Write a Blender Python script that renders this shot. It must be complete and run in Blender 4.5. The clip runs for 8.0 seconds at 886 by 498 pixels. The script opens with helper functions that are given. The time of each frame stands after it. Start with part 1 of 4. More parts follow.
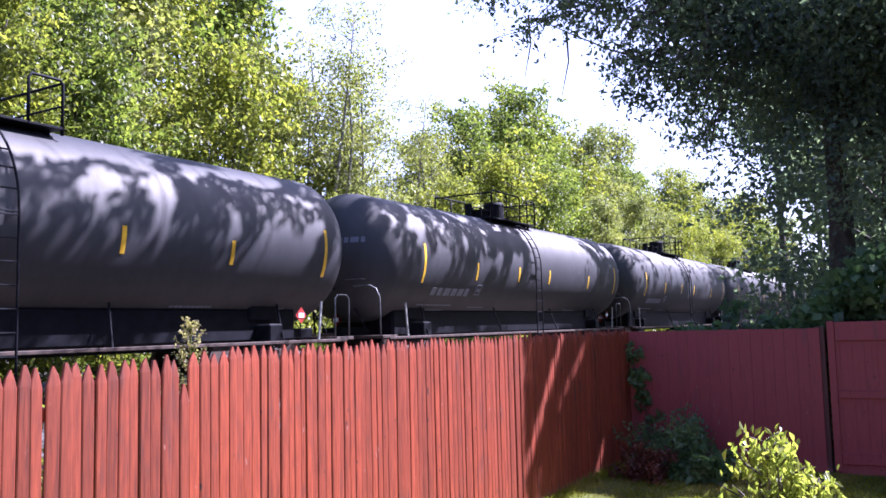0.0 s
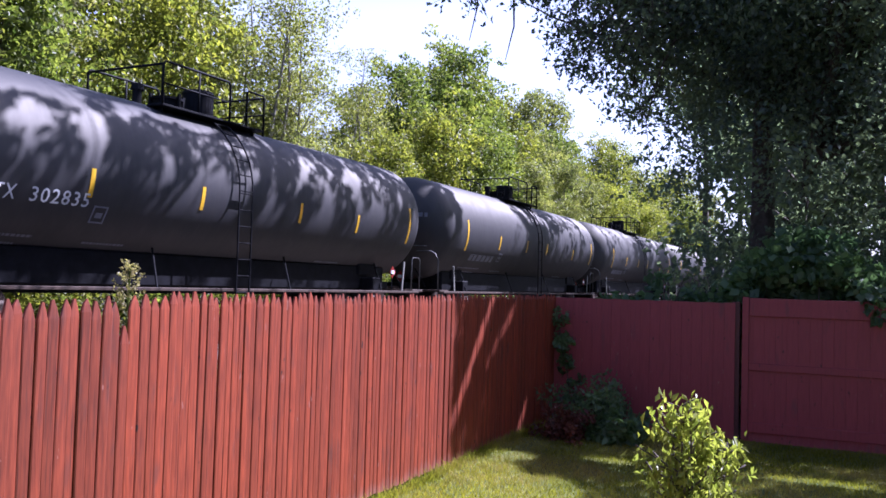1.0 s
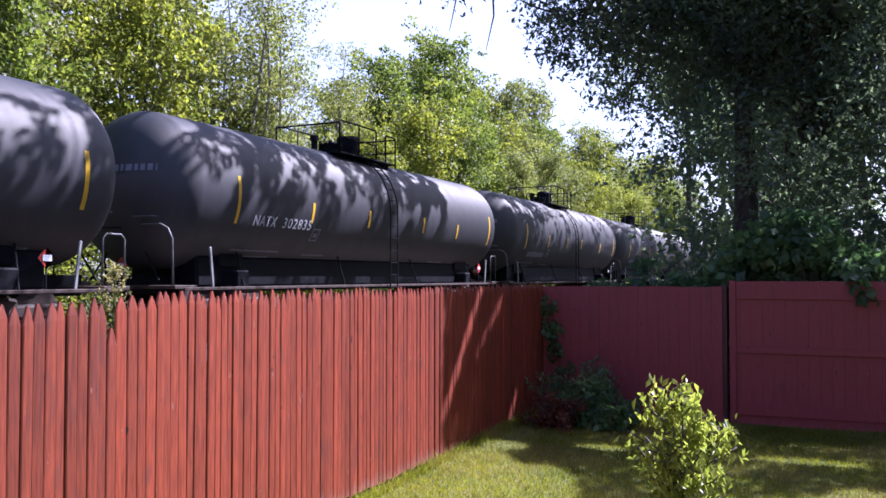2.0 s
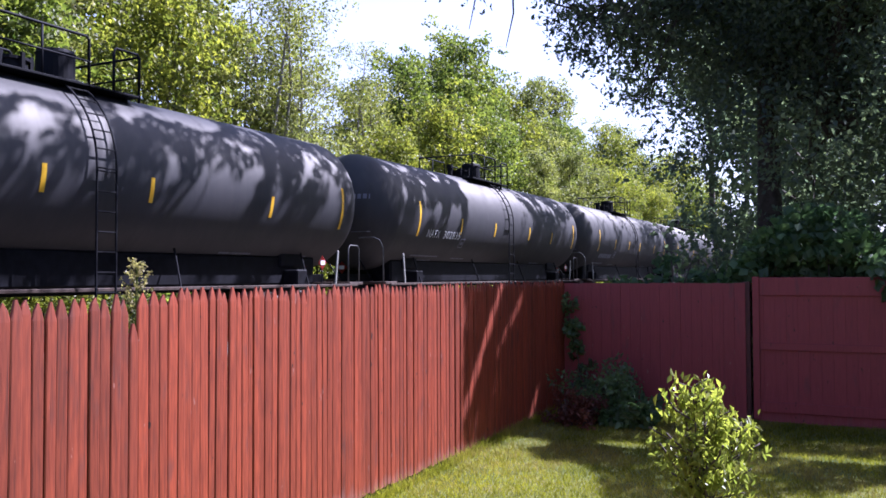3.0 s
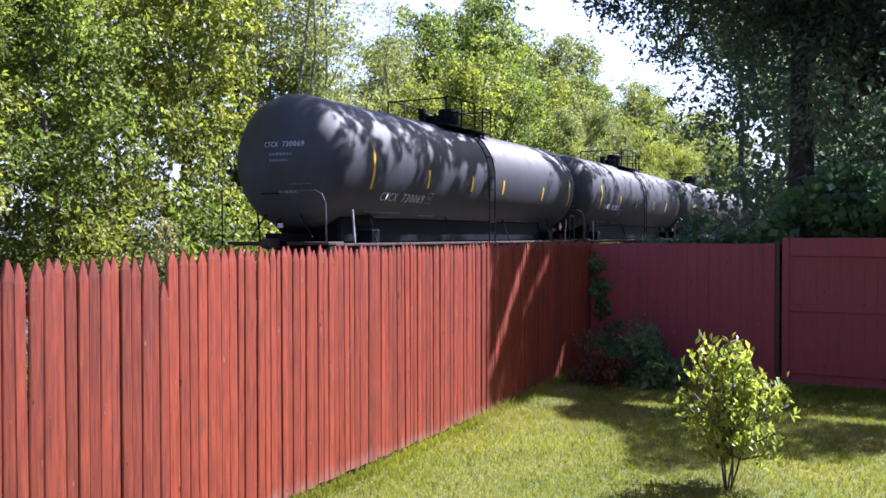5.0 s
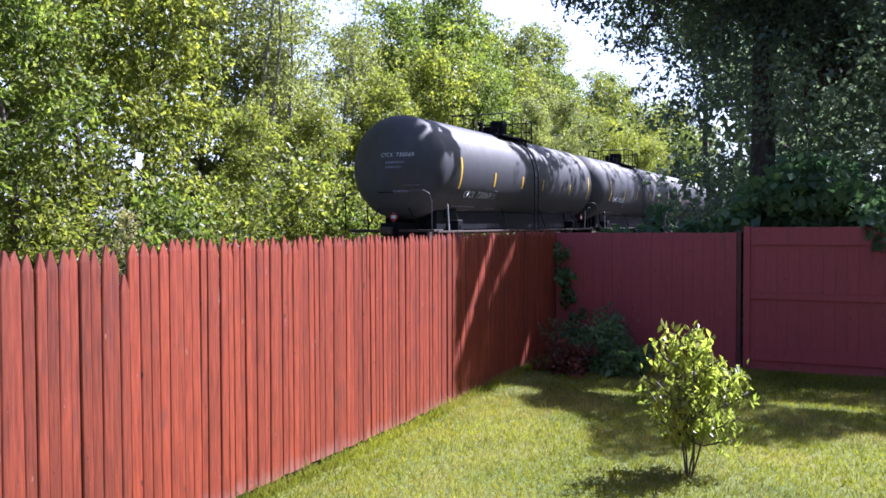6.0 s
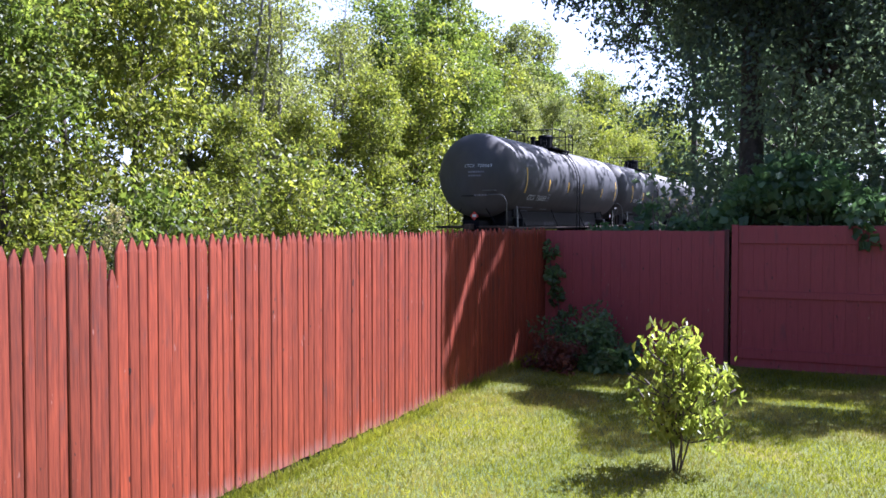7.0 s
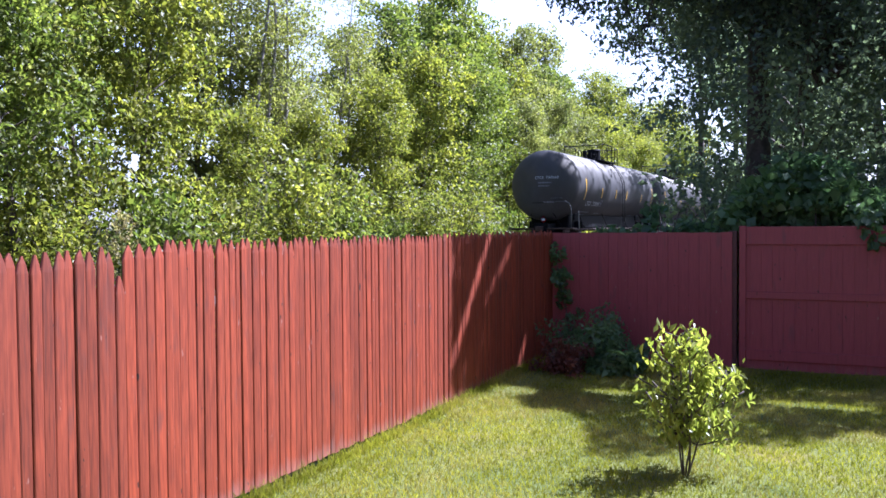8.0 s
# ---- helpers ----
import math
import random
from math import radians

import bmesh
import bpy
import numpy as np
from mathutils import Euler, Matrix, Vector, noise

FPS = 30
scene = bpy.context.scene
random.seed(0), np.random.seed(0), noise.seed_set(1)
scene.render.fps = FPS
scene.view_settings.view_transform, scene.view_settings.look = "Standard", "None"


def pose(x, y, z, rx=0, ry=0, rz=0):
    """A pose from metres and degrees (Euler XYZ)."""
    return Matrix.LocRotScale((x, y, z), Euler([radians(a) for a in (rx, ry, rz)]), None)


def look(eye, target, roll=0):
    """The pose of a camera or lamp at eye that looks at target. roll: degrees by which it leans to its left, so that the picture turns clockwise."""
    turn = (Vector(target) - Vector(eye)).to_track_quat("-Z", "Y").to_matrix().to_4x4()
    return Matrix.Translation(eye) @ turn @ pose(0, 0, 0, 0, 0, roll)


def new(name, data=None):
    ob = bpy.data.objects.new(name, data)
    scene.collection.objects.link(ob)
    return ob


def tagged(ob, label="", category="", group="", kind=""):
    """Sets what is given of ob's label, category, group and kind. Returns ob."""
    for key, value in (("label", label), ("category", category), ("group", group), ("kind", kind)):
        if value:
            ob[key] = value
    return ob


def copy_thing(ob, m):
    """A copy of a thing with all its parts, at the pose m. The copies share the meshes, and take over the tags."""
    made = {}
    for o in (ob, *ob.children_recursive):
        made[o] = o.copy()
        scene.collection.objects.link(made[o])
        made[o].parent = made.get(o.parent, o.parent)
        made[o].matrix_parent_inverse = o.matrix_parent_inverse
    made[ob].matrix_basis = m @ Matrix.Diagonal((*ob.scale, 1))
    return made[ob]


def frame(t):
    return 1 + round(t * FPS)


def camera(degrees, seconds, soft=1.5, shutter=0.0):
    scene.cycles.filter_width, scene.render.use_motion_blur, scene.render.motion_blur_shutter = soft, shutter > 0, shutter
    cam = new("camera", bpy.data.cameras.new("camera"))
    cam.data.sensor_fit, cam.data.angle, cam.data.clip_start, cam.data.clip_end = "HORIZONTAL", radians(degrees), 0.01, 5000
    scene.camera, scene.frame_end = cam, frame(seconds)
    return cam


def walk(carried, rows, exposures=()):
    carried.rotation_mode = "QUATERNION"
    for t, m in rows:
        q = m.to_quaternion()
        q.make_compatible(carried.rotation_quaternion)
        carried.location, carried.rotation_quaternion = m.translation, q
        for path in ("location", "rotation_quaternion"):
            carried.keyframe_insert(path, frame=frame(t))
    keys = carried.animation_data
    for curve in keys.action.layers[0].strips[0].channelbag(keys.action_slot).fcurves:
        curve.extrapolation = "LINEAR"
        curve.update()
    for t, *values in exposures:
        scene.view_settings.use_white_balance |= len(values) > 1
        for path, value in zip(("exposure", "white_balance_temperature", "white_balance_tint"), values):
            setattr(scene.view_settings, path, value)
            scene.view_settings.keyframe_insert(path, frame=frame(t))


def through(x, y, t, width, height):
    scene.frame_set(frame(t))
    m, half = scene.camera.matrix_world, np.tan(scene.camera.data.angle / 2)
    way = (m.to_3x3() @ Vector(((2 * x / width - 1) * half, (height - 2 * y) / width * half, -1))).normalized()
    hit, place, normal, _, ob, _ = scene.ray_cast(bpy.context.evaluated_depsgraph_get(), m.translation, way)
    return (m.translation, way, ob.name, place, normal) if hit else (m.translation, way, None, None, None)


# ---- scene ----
cam = camera(54.9, 8.0, soft=1.6)

# seconds, eye x y z, yaw to the left of +y, pitch up, roll
PATH = [
    (0, 0.035, 0.116, 1.933, 30.51, 5.20, -1.37),
    (0.5, 0.011, 0.042, 1.943, 27.58, 4.78, 0.42),
    (1, 0.009, -0.046, 1.933, 25.73, 2.39, 1.69),
    (1.5, -0.017, -0.039, 1.950, 24.46, 1.49, 0.19),
    (2.8, 0.006, -0.031, 1.901, 25.61, 2.62, -0.30),
    (3, 0.005, -0.026, 1.908, 26.20, 1.82, -0.21),
    (3.5, -0.009, -0.021, 1.911, 27.98, 0.47, -0.60),
    (4, -0.025, -0.012, 1.920, 28.21, -0.41, 0.02),
    (4.5, -0.024, -0.014, 1.909, 28.42, -0.54, -0.01),
    (6, -0.001, -0.003, 1.924, 25.71, -1.66, -0.17),
    (6.5, 0.012, -0.007, 1.926, 25.19, -1.45, -0.11),
    (7, -0.004, -0.004, 1.918, 24.98, -1.82, 0.08),
    (7.5, 0.009, -0.002, 1.930, 25.64, -2.78, -0.31),
    (8, 0.005, -0.003, 1.921, 25.48, -1.60, -0.37),
]


# seconds, stops, kelvin, tint
EXPOSURES = [(0.0, 2.15, 5150, 37), (1.0, 1.66, 5150, 36), (3.5, 1.68, 5200, 31), (4.5, 1.8, 5200, 28), (8.0, 2.0, 5100, 26)]


def eye_pose(x, y, z, yaw, pitch, roll):
    a, b = radians(yaw), radians(pitch)
    ahead = Vector((-math.sin(a) * math.cos(b), math.cos(a) * math.cos(b), math.sin(b)))
    e = Vector((x, y, z))
    return look(e, e + ahead, roll)


walk(cam, [(r[0], eye_pose(*r[1:])) for r in PATH], EXPOSURES)

# ---- world and sun ----
SUN = Vector((0.50, 0.60, 1.0)).normalized()      # towards the sun
world = bpy.data.worlds.new("world")
scene.world = world
world.use_nodes = True
wn = world.node_tree.nodes
sky = wn.new("ShaderNodeTexSky")
sky.sky_type = "NISHITA"
sky.sun_disc = False
sky.sun_elevation = math.asin(SUN.z)
sky.sun_rotation = math.atan2(SUN.x, SUN.y)
sky.air_density, sky.dust_density, sky.ozone_density = 1.0, 2.5, 1.0
wn["Background"].inputs["Strength"].default_value = 0.058
wl = world.node_tree.links
wl.new(sky.outputs[0], wn["Background"].inputs["Color"])
# white glow added low over the northern horizon only, to whiten that sky
wtc, wsep, wramp = wn.new("ShaderNodeTexCoord"), wn.new("ShaderNodeSeparateXYZ"), wn.new("ShaderNodeValToRGB")
horizon_glow, both = wn.new("ShaderNodeBackground"), wn.new("ShaderNodeAddShader")
wl.new(wtc.outputs["Generated"], wsep.inputs[0])
wl.new(wsep.outputs["Z"], wramp.inputs[0])
we = wramp.color_ramp.elements
we[0].position, we[0].color = 0.30, (0.99, 0.97, 1.04, 1)
we[1].position, we[1].color = 0.50, (0.0, 0.0, 0.0, 1)
wdot, wside, wmul = wn.new("ShaderNodeVectorMath"), wn.new("ShaderNodeMapRange"), wn.new("ShaderNodeMix")
wdot.operation = "DOT_PRODUCT"
wdot.inputs[1].default_value = Vector((-0.35, 0.94, 0)).normalized()
wl.new(wtc.outputs["Generated"], wdot.inputs[0])
wl.new(wdot.outputs["Value"], wside.inputs[0])
wside.inputs["From Min"].default_value, wside.inputs["From Max"].default_value = 0.30, 0.85
wmul.data_type, wmul.blend_type = "RGBA", "MULTIPLY"
wmul.inputs["Factor"].default_value = 1.0
wl.new(wramp.outputs[0], wmul.inputs["A"])
wl.new(wside.outputs[0], wmul.inputs["B"])
wl.new(wmul.outputs["Result"], horizon_glow.inputs["Color"])
horizon_glow.inputs["Strength"].default_value = 0.21
wl.new(wn["Background"].outputs[0], both.inputs[0])
wl.new(horizon_glow.outputs[0], both.inputs[1])
wl.new(both.outputs[0], wn["World Output"].inputs["Surface"])
sun = new("sun", bpy.data.lights.new("sun", "SUN"))
sun.data.energy, sun.data.angle, sun.data.color = 5.0, radians(0.53), (1.0, 0.95, 0.86)
sun.matrix_world = look(SUN * 60, (0, 0, 0))


# ---- materials ----
def material(name):
    m = bpy.data.materials.new(name)
    m.use_nodes = True
    nt = m.node_tree
    return m, nt, nt.nodes, nt.links, nt.nodes["Principled BSDF"]


def noise_ramp(nt, scale, stops, coords="Object", stretch=(1, 1, 1), detail=5.0, shift=False):
    n, l = nt.nodes, nt.links
    tc, mp = n.new("ShaderNodeTexCoord"), n.new("ShaderNodeMapping")
    mp.inputs["Scale"].default_value = stretch
    l.new(tc.outputs[coords], mp.inputs["Vector"])
    if shift:                                              # pieces that share a mesh differ
        oi, mul = n.new("ShaderNodeObjectInfo"), n.new("ShaderNodeMath")
        mul.operation = "MULTIPLY"
        mul.inputs[1].default_value = 97.0
        l.new(oi.outputs["Random"], mul.inputs[0])
        l.new(mul.outputs[0], mp.inputs["Location"])
    t = n.new("ShaderNodeTexNoise")
    t.inputs["Scale"].default_value, t.inputs["Detail"].default_value = scale, detail
    l.new(mp.outputs[0], t.inputs["Vector"])
    r = n.new("ShaderNodeValToRGB")
    el = r.color_ramp.elements
    while len(el) < len(stops):
        el.new(0.5)
    for e, (p, c) in zip(el, stops):
        e.position, e.color = p, (*c, 1) if len(c) == 3 else c
    l.new(t.outputs["Fac"], r.inputs[0])
    return t, r


def mix(nt, a, b, fac, mode="MIX"):
    m = nt.nodes.new("ShaderNodeMix")
    m.data_type, m.blend_type = "RGBA", mode
    for sock, v in ((m.inputs["Factor"], fac), (m.inputs["A"], a), (m.inputs["B"], b)):
        if isinstance(v, (int, float)):
            sock.default_value = v
        elif isinstance(v, tuple):
            sock.default_value = (*v, 1)
        else:
            nt.links.new(v, sock)
    return m.outputs["Result"]


def bump(nt, height, bsdf, strength=0.4, distance=0.01):
    b = nt.nodes.new("ShaderNodeBump")
    b.inputs["Strength"].default_value, b.inputs["Distance"].default_value = strength, distance
    nt.links.new(height, b.inputs["Height"])
    nt.links.new(b.outputs[0], bsdf.inputs["Normal"])


def painted_wood(name, dark, light, per_object=True, rough=0.62, vary=(0.62, 1.16), foot=0.3, cracks=0.75):
    m, nt, n, l, b = material(name)
    g, gr = noise_ramp(nt, 9, [(0.3, dark), (0.7, light)], stretch=(6, 6, 0.5), shift=True)
    w, wr = noise_ramp(nt, 3.2, [(0.60, (0, 0, 0)), (0.76, (1, 1, 1))], stretch=(3, 3, 0.7), detail=8, shift=True)
    c = mix(nt, gr.outputs[0], tuple(v * 0.68 + 0.015 for v in dark), wr.outputs[0])
    s, sr = noise_ramp(nt, 26, [(0.71, (0, 0, 0)), (0.75, (1, 1, 1))], stretch=(1, 1, 0.35), detail=3, shift=True)
    k, kr = noise_ramp(nt, 21, [(0.72, (0, 0, 0)), (0.75, (1, 1, 1))], stretch=(1, 1, 0.45), detail=2, shift=True)
    c = mix(nt, c, (0.02, 0.008, 0.006), kr.outputs[0])
    h, hr = noise_ramp(nt, 30, [(0.60, (0, 0, 0)), (0.68, (1, 1, 1))], stretch=(2.2, 2.2, 0.05), detail=3, shift=True)
    c = mix(nt, c, (0.035, 0.010, 0.006), mix(nt, (0, 0, 0), hr.outputs[0], cracks))
    c = mix(nt, c, (0.26, 0.11, 0.085), sr.outputs[0])
    if per_object:
        tc, sx, fr = n.new("ShaderNodeTexCoord"), n.new("ShaderNodeSeparateXYZ"), n.new("ShaderNodeMath")
        l.new(tc.outputs["Object"], sx.inputs[0])
        fr.operation = "MULTIPLY_ADD"
        l.new(w.outputs["Fac"], fr.inputs[0])
        fr.inputs[1].default_value = -0.30
        l.new(sx.outputs["Z"], fr.inputs[2])
        mr = n.new("ShaderNodeMapRange")
        for key, v in (("From Min", -0.14), ("From Max", -0.04), ("To Min", foot), ("To Max", 0.0)):
            mr.inputs[key].default_value = v
        l.new(fr.outputs[0], mr.inputs[0])
        c = mix(nt, c, (0.30, 0.20, 0.17), mr.outputs[0])
        oi = n.new("ShaderNodeObjectInfo")
        hs = n.new("ShaderNodeHueSaturation")
        mr = n.new("ShaderNodeMapRange")
        mr.inputs["To Min"].default_value, mr.inputs["To Max"].default_value = vary
        l.new(oi.outputs["Random"], mr.inputs[0])
        l.new(mr.outputs[0], hs.inputs["Value"])
        l.new(c, hs.inputs["Color"])
        c = hs.outputs[0]
    l.new(c, b.inputs["Base Color"])
    b.inputs["Roughness"].default_value = rough
    bump(nt, g.outputs["Fac"], b, 0.5, 0.006)
    return m


def plain(name, color, rough=0.5, metal=0.0, vary=0.25, scale=6.0, gloss=0.5):
    m, nt, n, l, b = material(name)
    t, r = noise_ramp(nt, scale, [(0.3, tuple(v * (1 - vary) for v in color)), (0.7, tuple(min(1, v * (1 + vary)) for v in color))])
    l.new(r.outputs[0], b.inputs["Base Color"])
    b.inputs["Roughness"].default_value, b.inputs["Metallic"].default_value = rough, metal
    b.inputs["Specular IOR Level"].default_value = gloss
    bump(nt, t.outputs["Fac"], b, 0.15, 0.004)
    return m


def leafy(name, dark, light, gloss=0.45, through=0.5, tint=(1.0, 1.0, 1.0)):
    """Leaves: colour by leaf, some light passes through them."""
    m, nt, n, l, b = material(name)
    ge, r = n.new("ShaderNodeNewGeometry"), n.new("ShaderNodeValToRGB")
    el = r.color_ramp.elements
    el[0].position, el[0].color, el[1].position, el[1].color = 0.0, (*dark, 1), 1.0, (*light, 1)
    l.new(ge.outputs["Random Per Island"], r.inputs[0])
    t, tr = noise_ramp(nt, 0.5, [(0.35, (0.56, 0.58, 0.62)), (0.65, (1.2, 1.12, 0.9))], detail=3)
    c = mix(nt, r.outputs[0], tr.outputs[0], 1.0, "MULTIPLY")
    l.new(c, b.inputs["Base Color"])
    b.inputs["Roughness"].default_value = gloss
    tl, ms = n.new("ShaderNodeBsdfTranslucent"), n.new("ShaderNodeMixShader")
    bright = mix(nt, c, (1.6 * tint[0], 1.75 * tint[1], 1.1 * tint[2]), 1.0, "MULTIPLY")
    l.new(bright, tl.inputs["Color"])
    ms.inputs[0].default_value = through
    l.new(b.outputs[0], ms.inputs[1])
    l.new(tl.outputs[0], ms.inputs[2])
    l.new(ms.outputs[0], n["Material Output"].inputs["Surface"])
    return m


RED = painted_wood("red_picket_paint", (0.145, 0.0225, 0.0078), (0.285, 0.050, 0.0165), vary=(0.78, 1.14), cracks=0.45)
# the same red, about a fifth darker, for the low panels
RED_DARKER = painted_wood("darker_red_picket_paint", (0.118, 0.0190, 0.0070), (0.232, 0.0410, 0.0145), vary=(0.78, 1.14), cracks=0.45)
RED_BOARD = painted_wood("red_board_paint", (0.22, 0.032, 0.036), (0.265, 0.042, 0.046), vary=(0.97, 1.03), foot=0.1, cracks=0.15)
# red post paint with the shade between the panels put into its colour
RED_POST = painted_wood("red_post_paint_shaded", (0.045, 0.012, 0.012), (0.09, 0.022, 0.02))
BARK = plain("bark", (0.075, 0.058, 0.045), 0.9, vary=0.5, scale=9)
PALE_BARK = plain("pale_bark", (0.22, 0.20, 0.18), 0.85, vary=0.4, scale=9)
LEAF_A = leafy("leaves_yellow_green", (0.085, 0.115, 0.022), (0.29, 0.29, 0.05), through=0.55)
LEAF_B = leafy("leaves_mid_green", (0.065, 0.10, 0.020), (0.20, 0.23, 0.048), through=0.55)
LEAF_C = leafy("leaves_grey_green", (0.12, 0.145, 0.045), (0.28, 0.28, 0.10), through=0.55)
# deep green paled and blued, a veil of glare put into the leaf colour
LEAF_D = leafy("leaves_green_veiled", (0.09, 0.122, 0.122), (0.195, 0.24, 0.17), gloss=0.7, through=0.6)
LEAF_SHRUB = leafy("leaves_young_shrub", (0.17, 0.21, 0.035), (0.40, 0.42, 0.08), gloss=0.35, through=0.55)
LEAF_E = leafy("leaves_fresh_green", (0.08, 0.14, 0.07), (0.17, 0.27, 0.13), gloss=0.5)
LEAF_RED = leafy("leaves_burgundy", (0.11, 0.036, 0.032), (0.20, 0.07, 0.055))
WEED = leafy("weed_plumes", (0.24, 0.21, 0.10), (0.44, 0.38, 0.20))
STEEL = plain("black_steel", (0.008, 0.008, 0.011), 0.65, gloss=0.12, vary=0.4)
RUST = plain("rusty_steel", (0.05, 0.03, 0.022), 0.75, vary=0.5)
GALV = plain("worn_grey_steel", (0.13, 0.13, 0.13), 0.5, 0.2, vary=0.3)
YELLOW = plain("yellow_reflective_tape", (0.78, 0.46, 0.02), 0.4, vary=0.12)
PALE_STEEL = plain("pale_steel", (0.30, 0.30, 0.28), 0.5, vary=0.2)
WHITE = plain("white_stencil_paint", (0.62, 0.63, 0.66), 0.5, vary=0.12)
GREYMARK = plain("faded_stencil_paint", (0.22, 0.22, 0.26), 0.6, vary=0.2)
PLACARD = plain("placard_red", (0.5, 0.05, 0.04), 0.5, vary=0.15)
BALLAST = plain("ballast_stone", (0.11, 0.10, 0.09), 0.9, vary=0.5, scale=18)
RAIL = plain("rail_steel", (0.16, 0.11, 0.08), 0.5, 0.5)
SIDING = plain("pale_bounce_siding", (0.26, 0.25, 0.23), 0.7, vary=0.1)
BROWN_SIDING = plain("brown_sky_block", (0.12, 0.10, 0.085), 0.7, vary=0.1)
WOOD = plain("tie_wood", (0.10, 0.075, 0.055), 0.9, vary=0.4)


def tank_paint(name):
    """Black paint with a film of dust: dark, with a broad sheen under the sun."""
    m, nt, n, l, b = material(name)
    t, r = noise_ramp(nt, 1.3, [(0.3, (0.011, 0.013, 0.021)), (0.7, (0.020, 0.021, 0.030))], stretch=(1, 0.6, 0.45), detail=8)
    s, sr = noise_ramp(nt, 5, [(0.45, (0, 0, 0)), (0.85, (1, 1, 1))], stretch=(1, 2.5, 0.12), detail=6)
    c = mix(nt, r.outputs[0], (0.07, 0.066, 0.062), mix(nt, (0, 0, 0), sr.outputs[0], 0.22))
    l.new(c, b.inputs["Base Color"])
    f, fr = noise_ramp(nt, 2.2, [(0.3, (0.70, 0.70, 0.70)), (0.7, (0.80, 0.80, 0.80))], stretch=(1, 1, 0.5), detail=6)
    l.new(fr.outputs[0], b.inputs["Roughness"])
    b.inputs["IOR"].default_value, b.inputs["Specular IOR Level"].default_value = 1.75, 0.8
    # gloss stretched along the tank to widen the sun's highlight, with a warm tint
    tan = n.new("ShaderNodeTangent")
    tan.direction_type, tan.axis = "RADIAL", "Y"
    l.new(tan.outputs[0], b.inputs["Tangent"])
    b.inputs["Anisotropic"].default_value, b.inputs["Anisotropic Rotation"].default_value = 0.55, 0.25
    b.inputs["Specular Tint"].default_value = (1.0, 0.94, 0.84, 1)
    bump(nt, t.outputs["Fac"], b, 0.10, 0.01)
    return m


TANK = tank_paint("dusty_black_tank_paint")


def ground_mat():
    m, nt, n, l, b = material("lawn_soil")
    t, r = noise_ramp(nt, 0.9, [(0.35, (0.06, 0.085, 0.010)), (0.55, (0.11, 0.12, 0.018)), (0.75, (0.19, 0.145, 0.03))], detail=7)
    f, fr = noise_ramp(nt, 40, [(0.3, (0.6, 0.6, 0.6)), (0.7, (1.25, 1.25, 1.2))], detail=4)
    l.new(mix(nt, r.outputs[0], fr.outputs[0], 1.0, "MULTIPLY"), b.inputs["Base Color"])
    b.inputs["Roughness"].default_value = 0.95
    bump(nt, f.outputs["Fac"], b, 0.8, 0.03)
    return m


GROUND = ground_mat()
# soil coloured dark in place of shade, cuts light bounced onto the train
SOIL = plain("dark_low_bounce_soil", (0.038, 0.032, 0.022), 0.95, vary=0.5, scale=3.0, gloss=0.1)


def grass_mat():
    m = leafy("lawn_grass_blades", (0.105, 0.128, 0.010), (0.315, 0.31, 0.035), gloss=0.9, through=0.4)
    nt = m.node_tree
    t, r = noise_ramp(nt, 0.75, [(0.46, (0, 0, 0)), (0.60, (1, 1, 1))], detail=7)
    bs = nt.nodes["Principled BSDF"]
    bs.inputs["Specular IOR Level"].default_value = 0.1
    old = bs.inputs["Base Color"].links[0].from_socket
    straw = mix(nt, old, (0.38, 0.28, 0.10), mix(nt, (0, 0, 0), r.outputs[0], 0.8))
    nt.links.new(straw, bs.inputs["Base Color"])
    return m


GRASS = grass_mat()


# ---- mesh helpers ----
def link_mesh(name, me, mat, parent=None, label=""):
    if mat:
        me.materials.append(mat)
    ob = new(name, me)
    if parent:
        ob.parent = parent
    if label:
        ob["label"] = label
    return ob


def part(name, bm, mat, parent=None, label="", smooth=False):
    me = bpy.data.meshes.new(name)
    bm.to_mesh(me)
    bm.free()
    if smooth:
        me.shade_smooth()
    return link_mesh(name, me, mat, parent, label)


def empty(name, m=Matrix()):
    ob = new(name)
    ob.matrix_world = m
    return ob


def box(bm, x0, x1, y0, y1, z0, z1, bevel=0.0):
    r = bmesh.ops.create_cube(bm, size=1.0)
    vs = r["verts"]
    bmesh.ops.scale(bm, vec=(x1 - x0, y1 - y0, z1 - z0), verts=vs)
    bmesh.ops.translate(bm, vec=((x0 + x1) / 2, (y0 + y1) / 2, (z0 + z1) / 2), verts=vs)
    if bevel:
        es = list({e for v in vs for e in v.link_edges})
        bmesh.ops.bevel(bm, geom=es, offset=bevel, segments=1, affect="EDGES")
    return bm


def tube(bm, pts, radii, sides=6):
    """A round bar along points, with a radius at each."""
    pts = [Vector(p) for p in pts]
    if isinstance(radii, (int, float)):
        radii = [radii] * len(pts)
    rings = []
    for i, (p, r) in enumerate(zip(pts, radii)):
        d = (pts[min(i + 1, len(pts) - 1)] - pts[max(i - 1, 0)]).normalized()
        a = d.orthogonal().normalized() if not rings else (ref - d * ref.dot(d)).normalized()
        ref = a
        c = d.cross(a)
        rings.append([bm.verts.new(p + (a * math.cos(k * math.tau / sides) + c * math.sin(k * math.tau / sides)) * r) for k in range(sides)])
    for q, w in zip(rings, rings[1:]):
        for k in range(sides):
            bm.faces.new((q[k], q[(k + 1) % sides], w[(k + 1) % sides], w[k]))
    bm.faces.new(rings[0][::-1])
    bm.faces.new(rings[-1])
    return bm


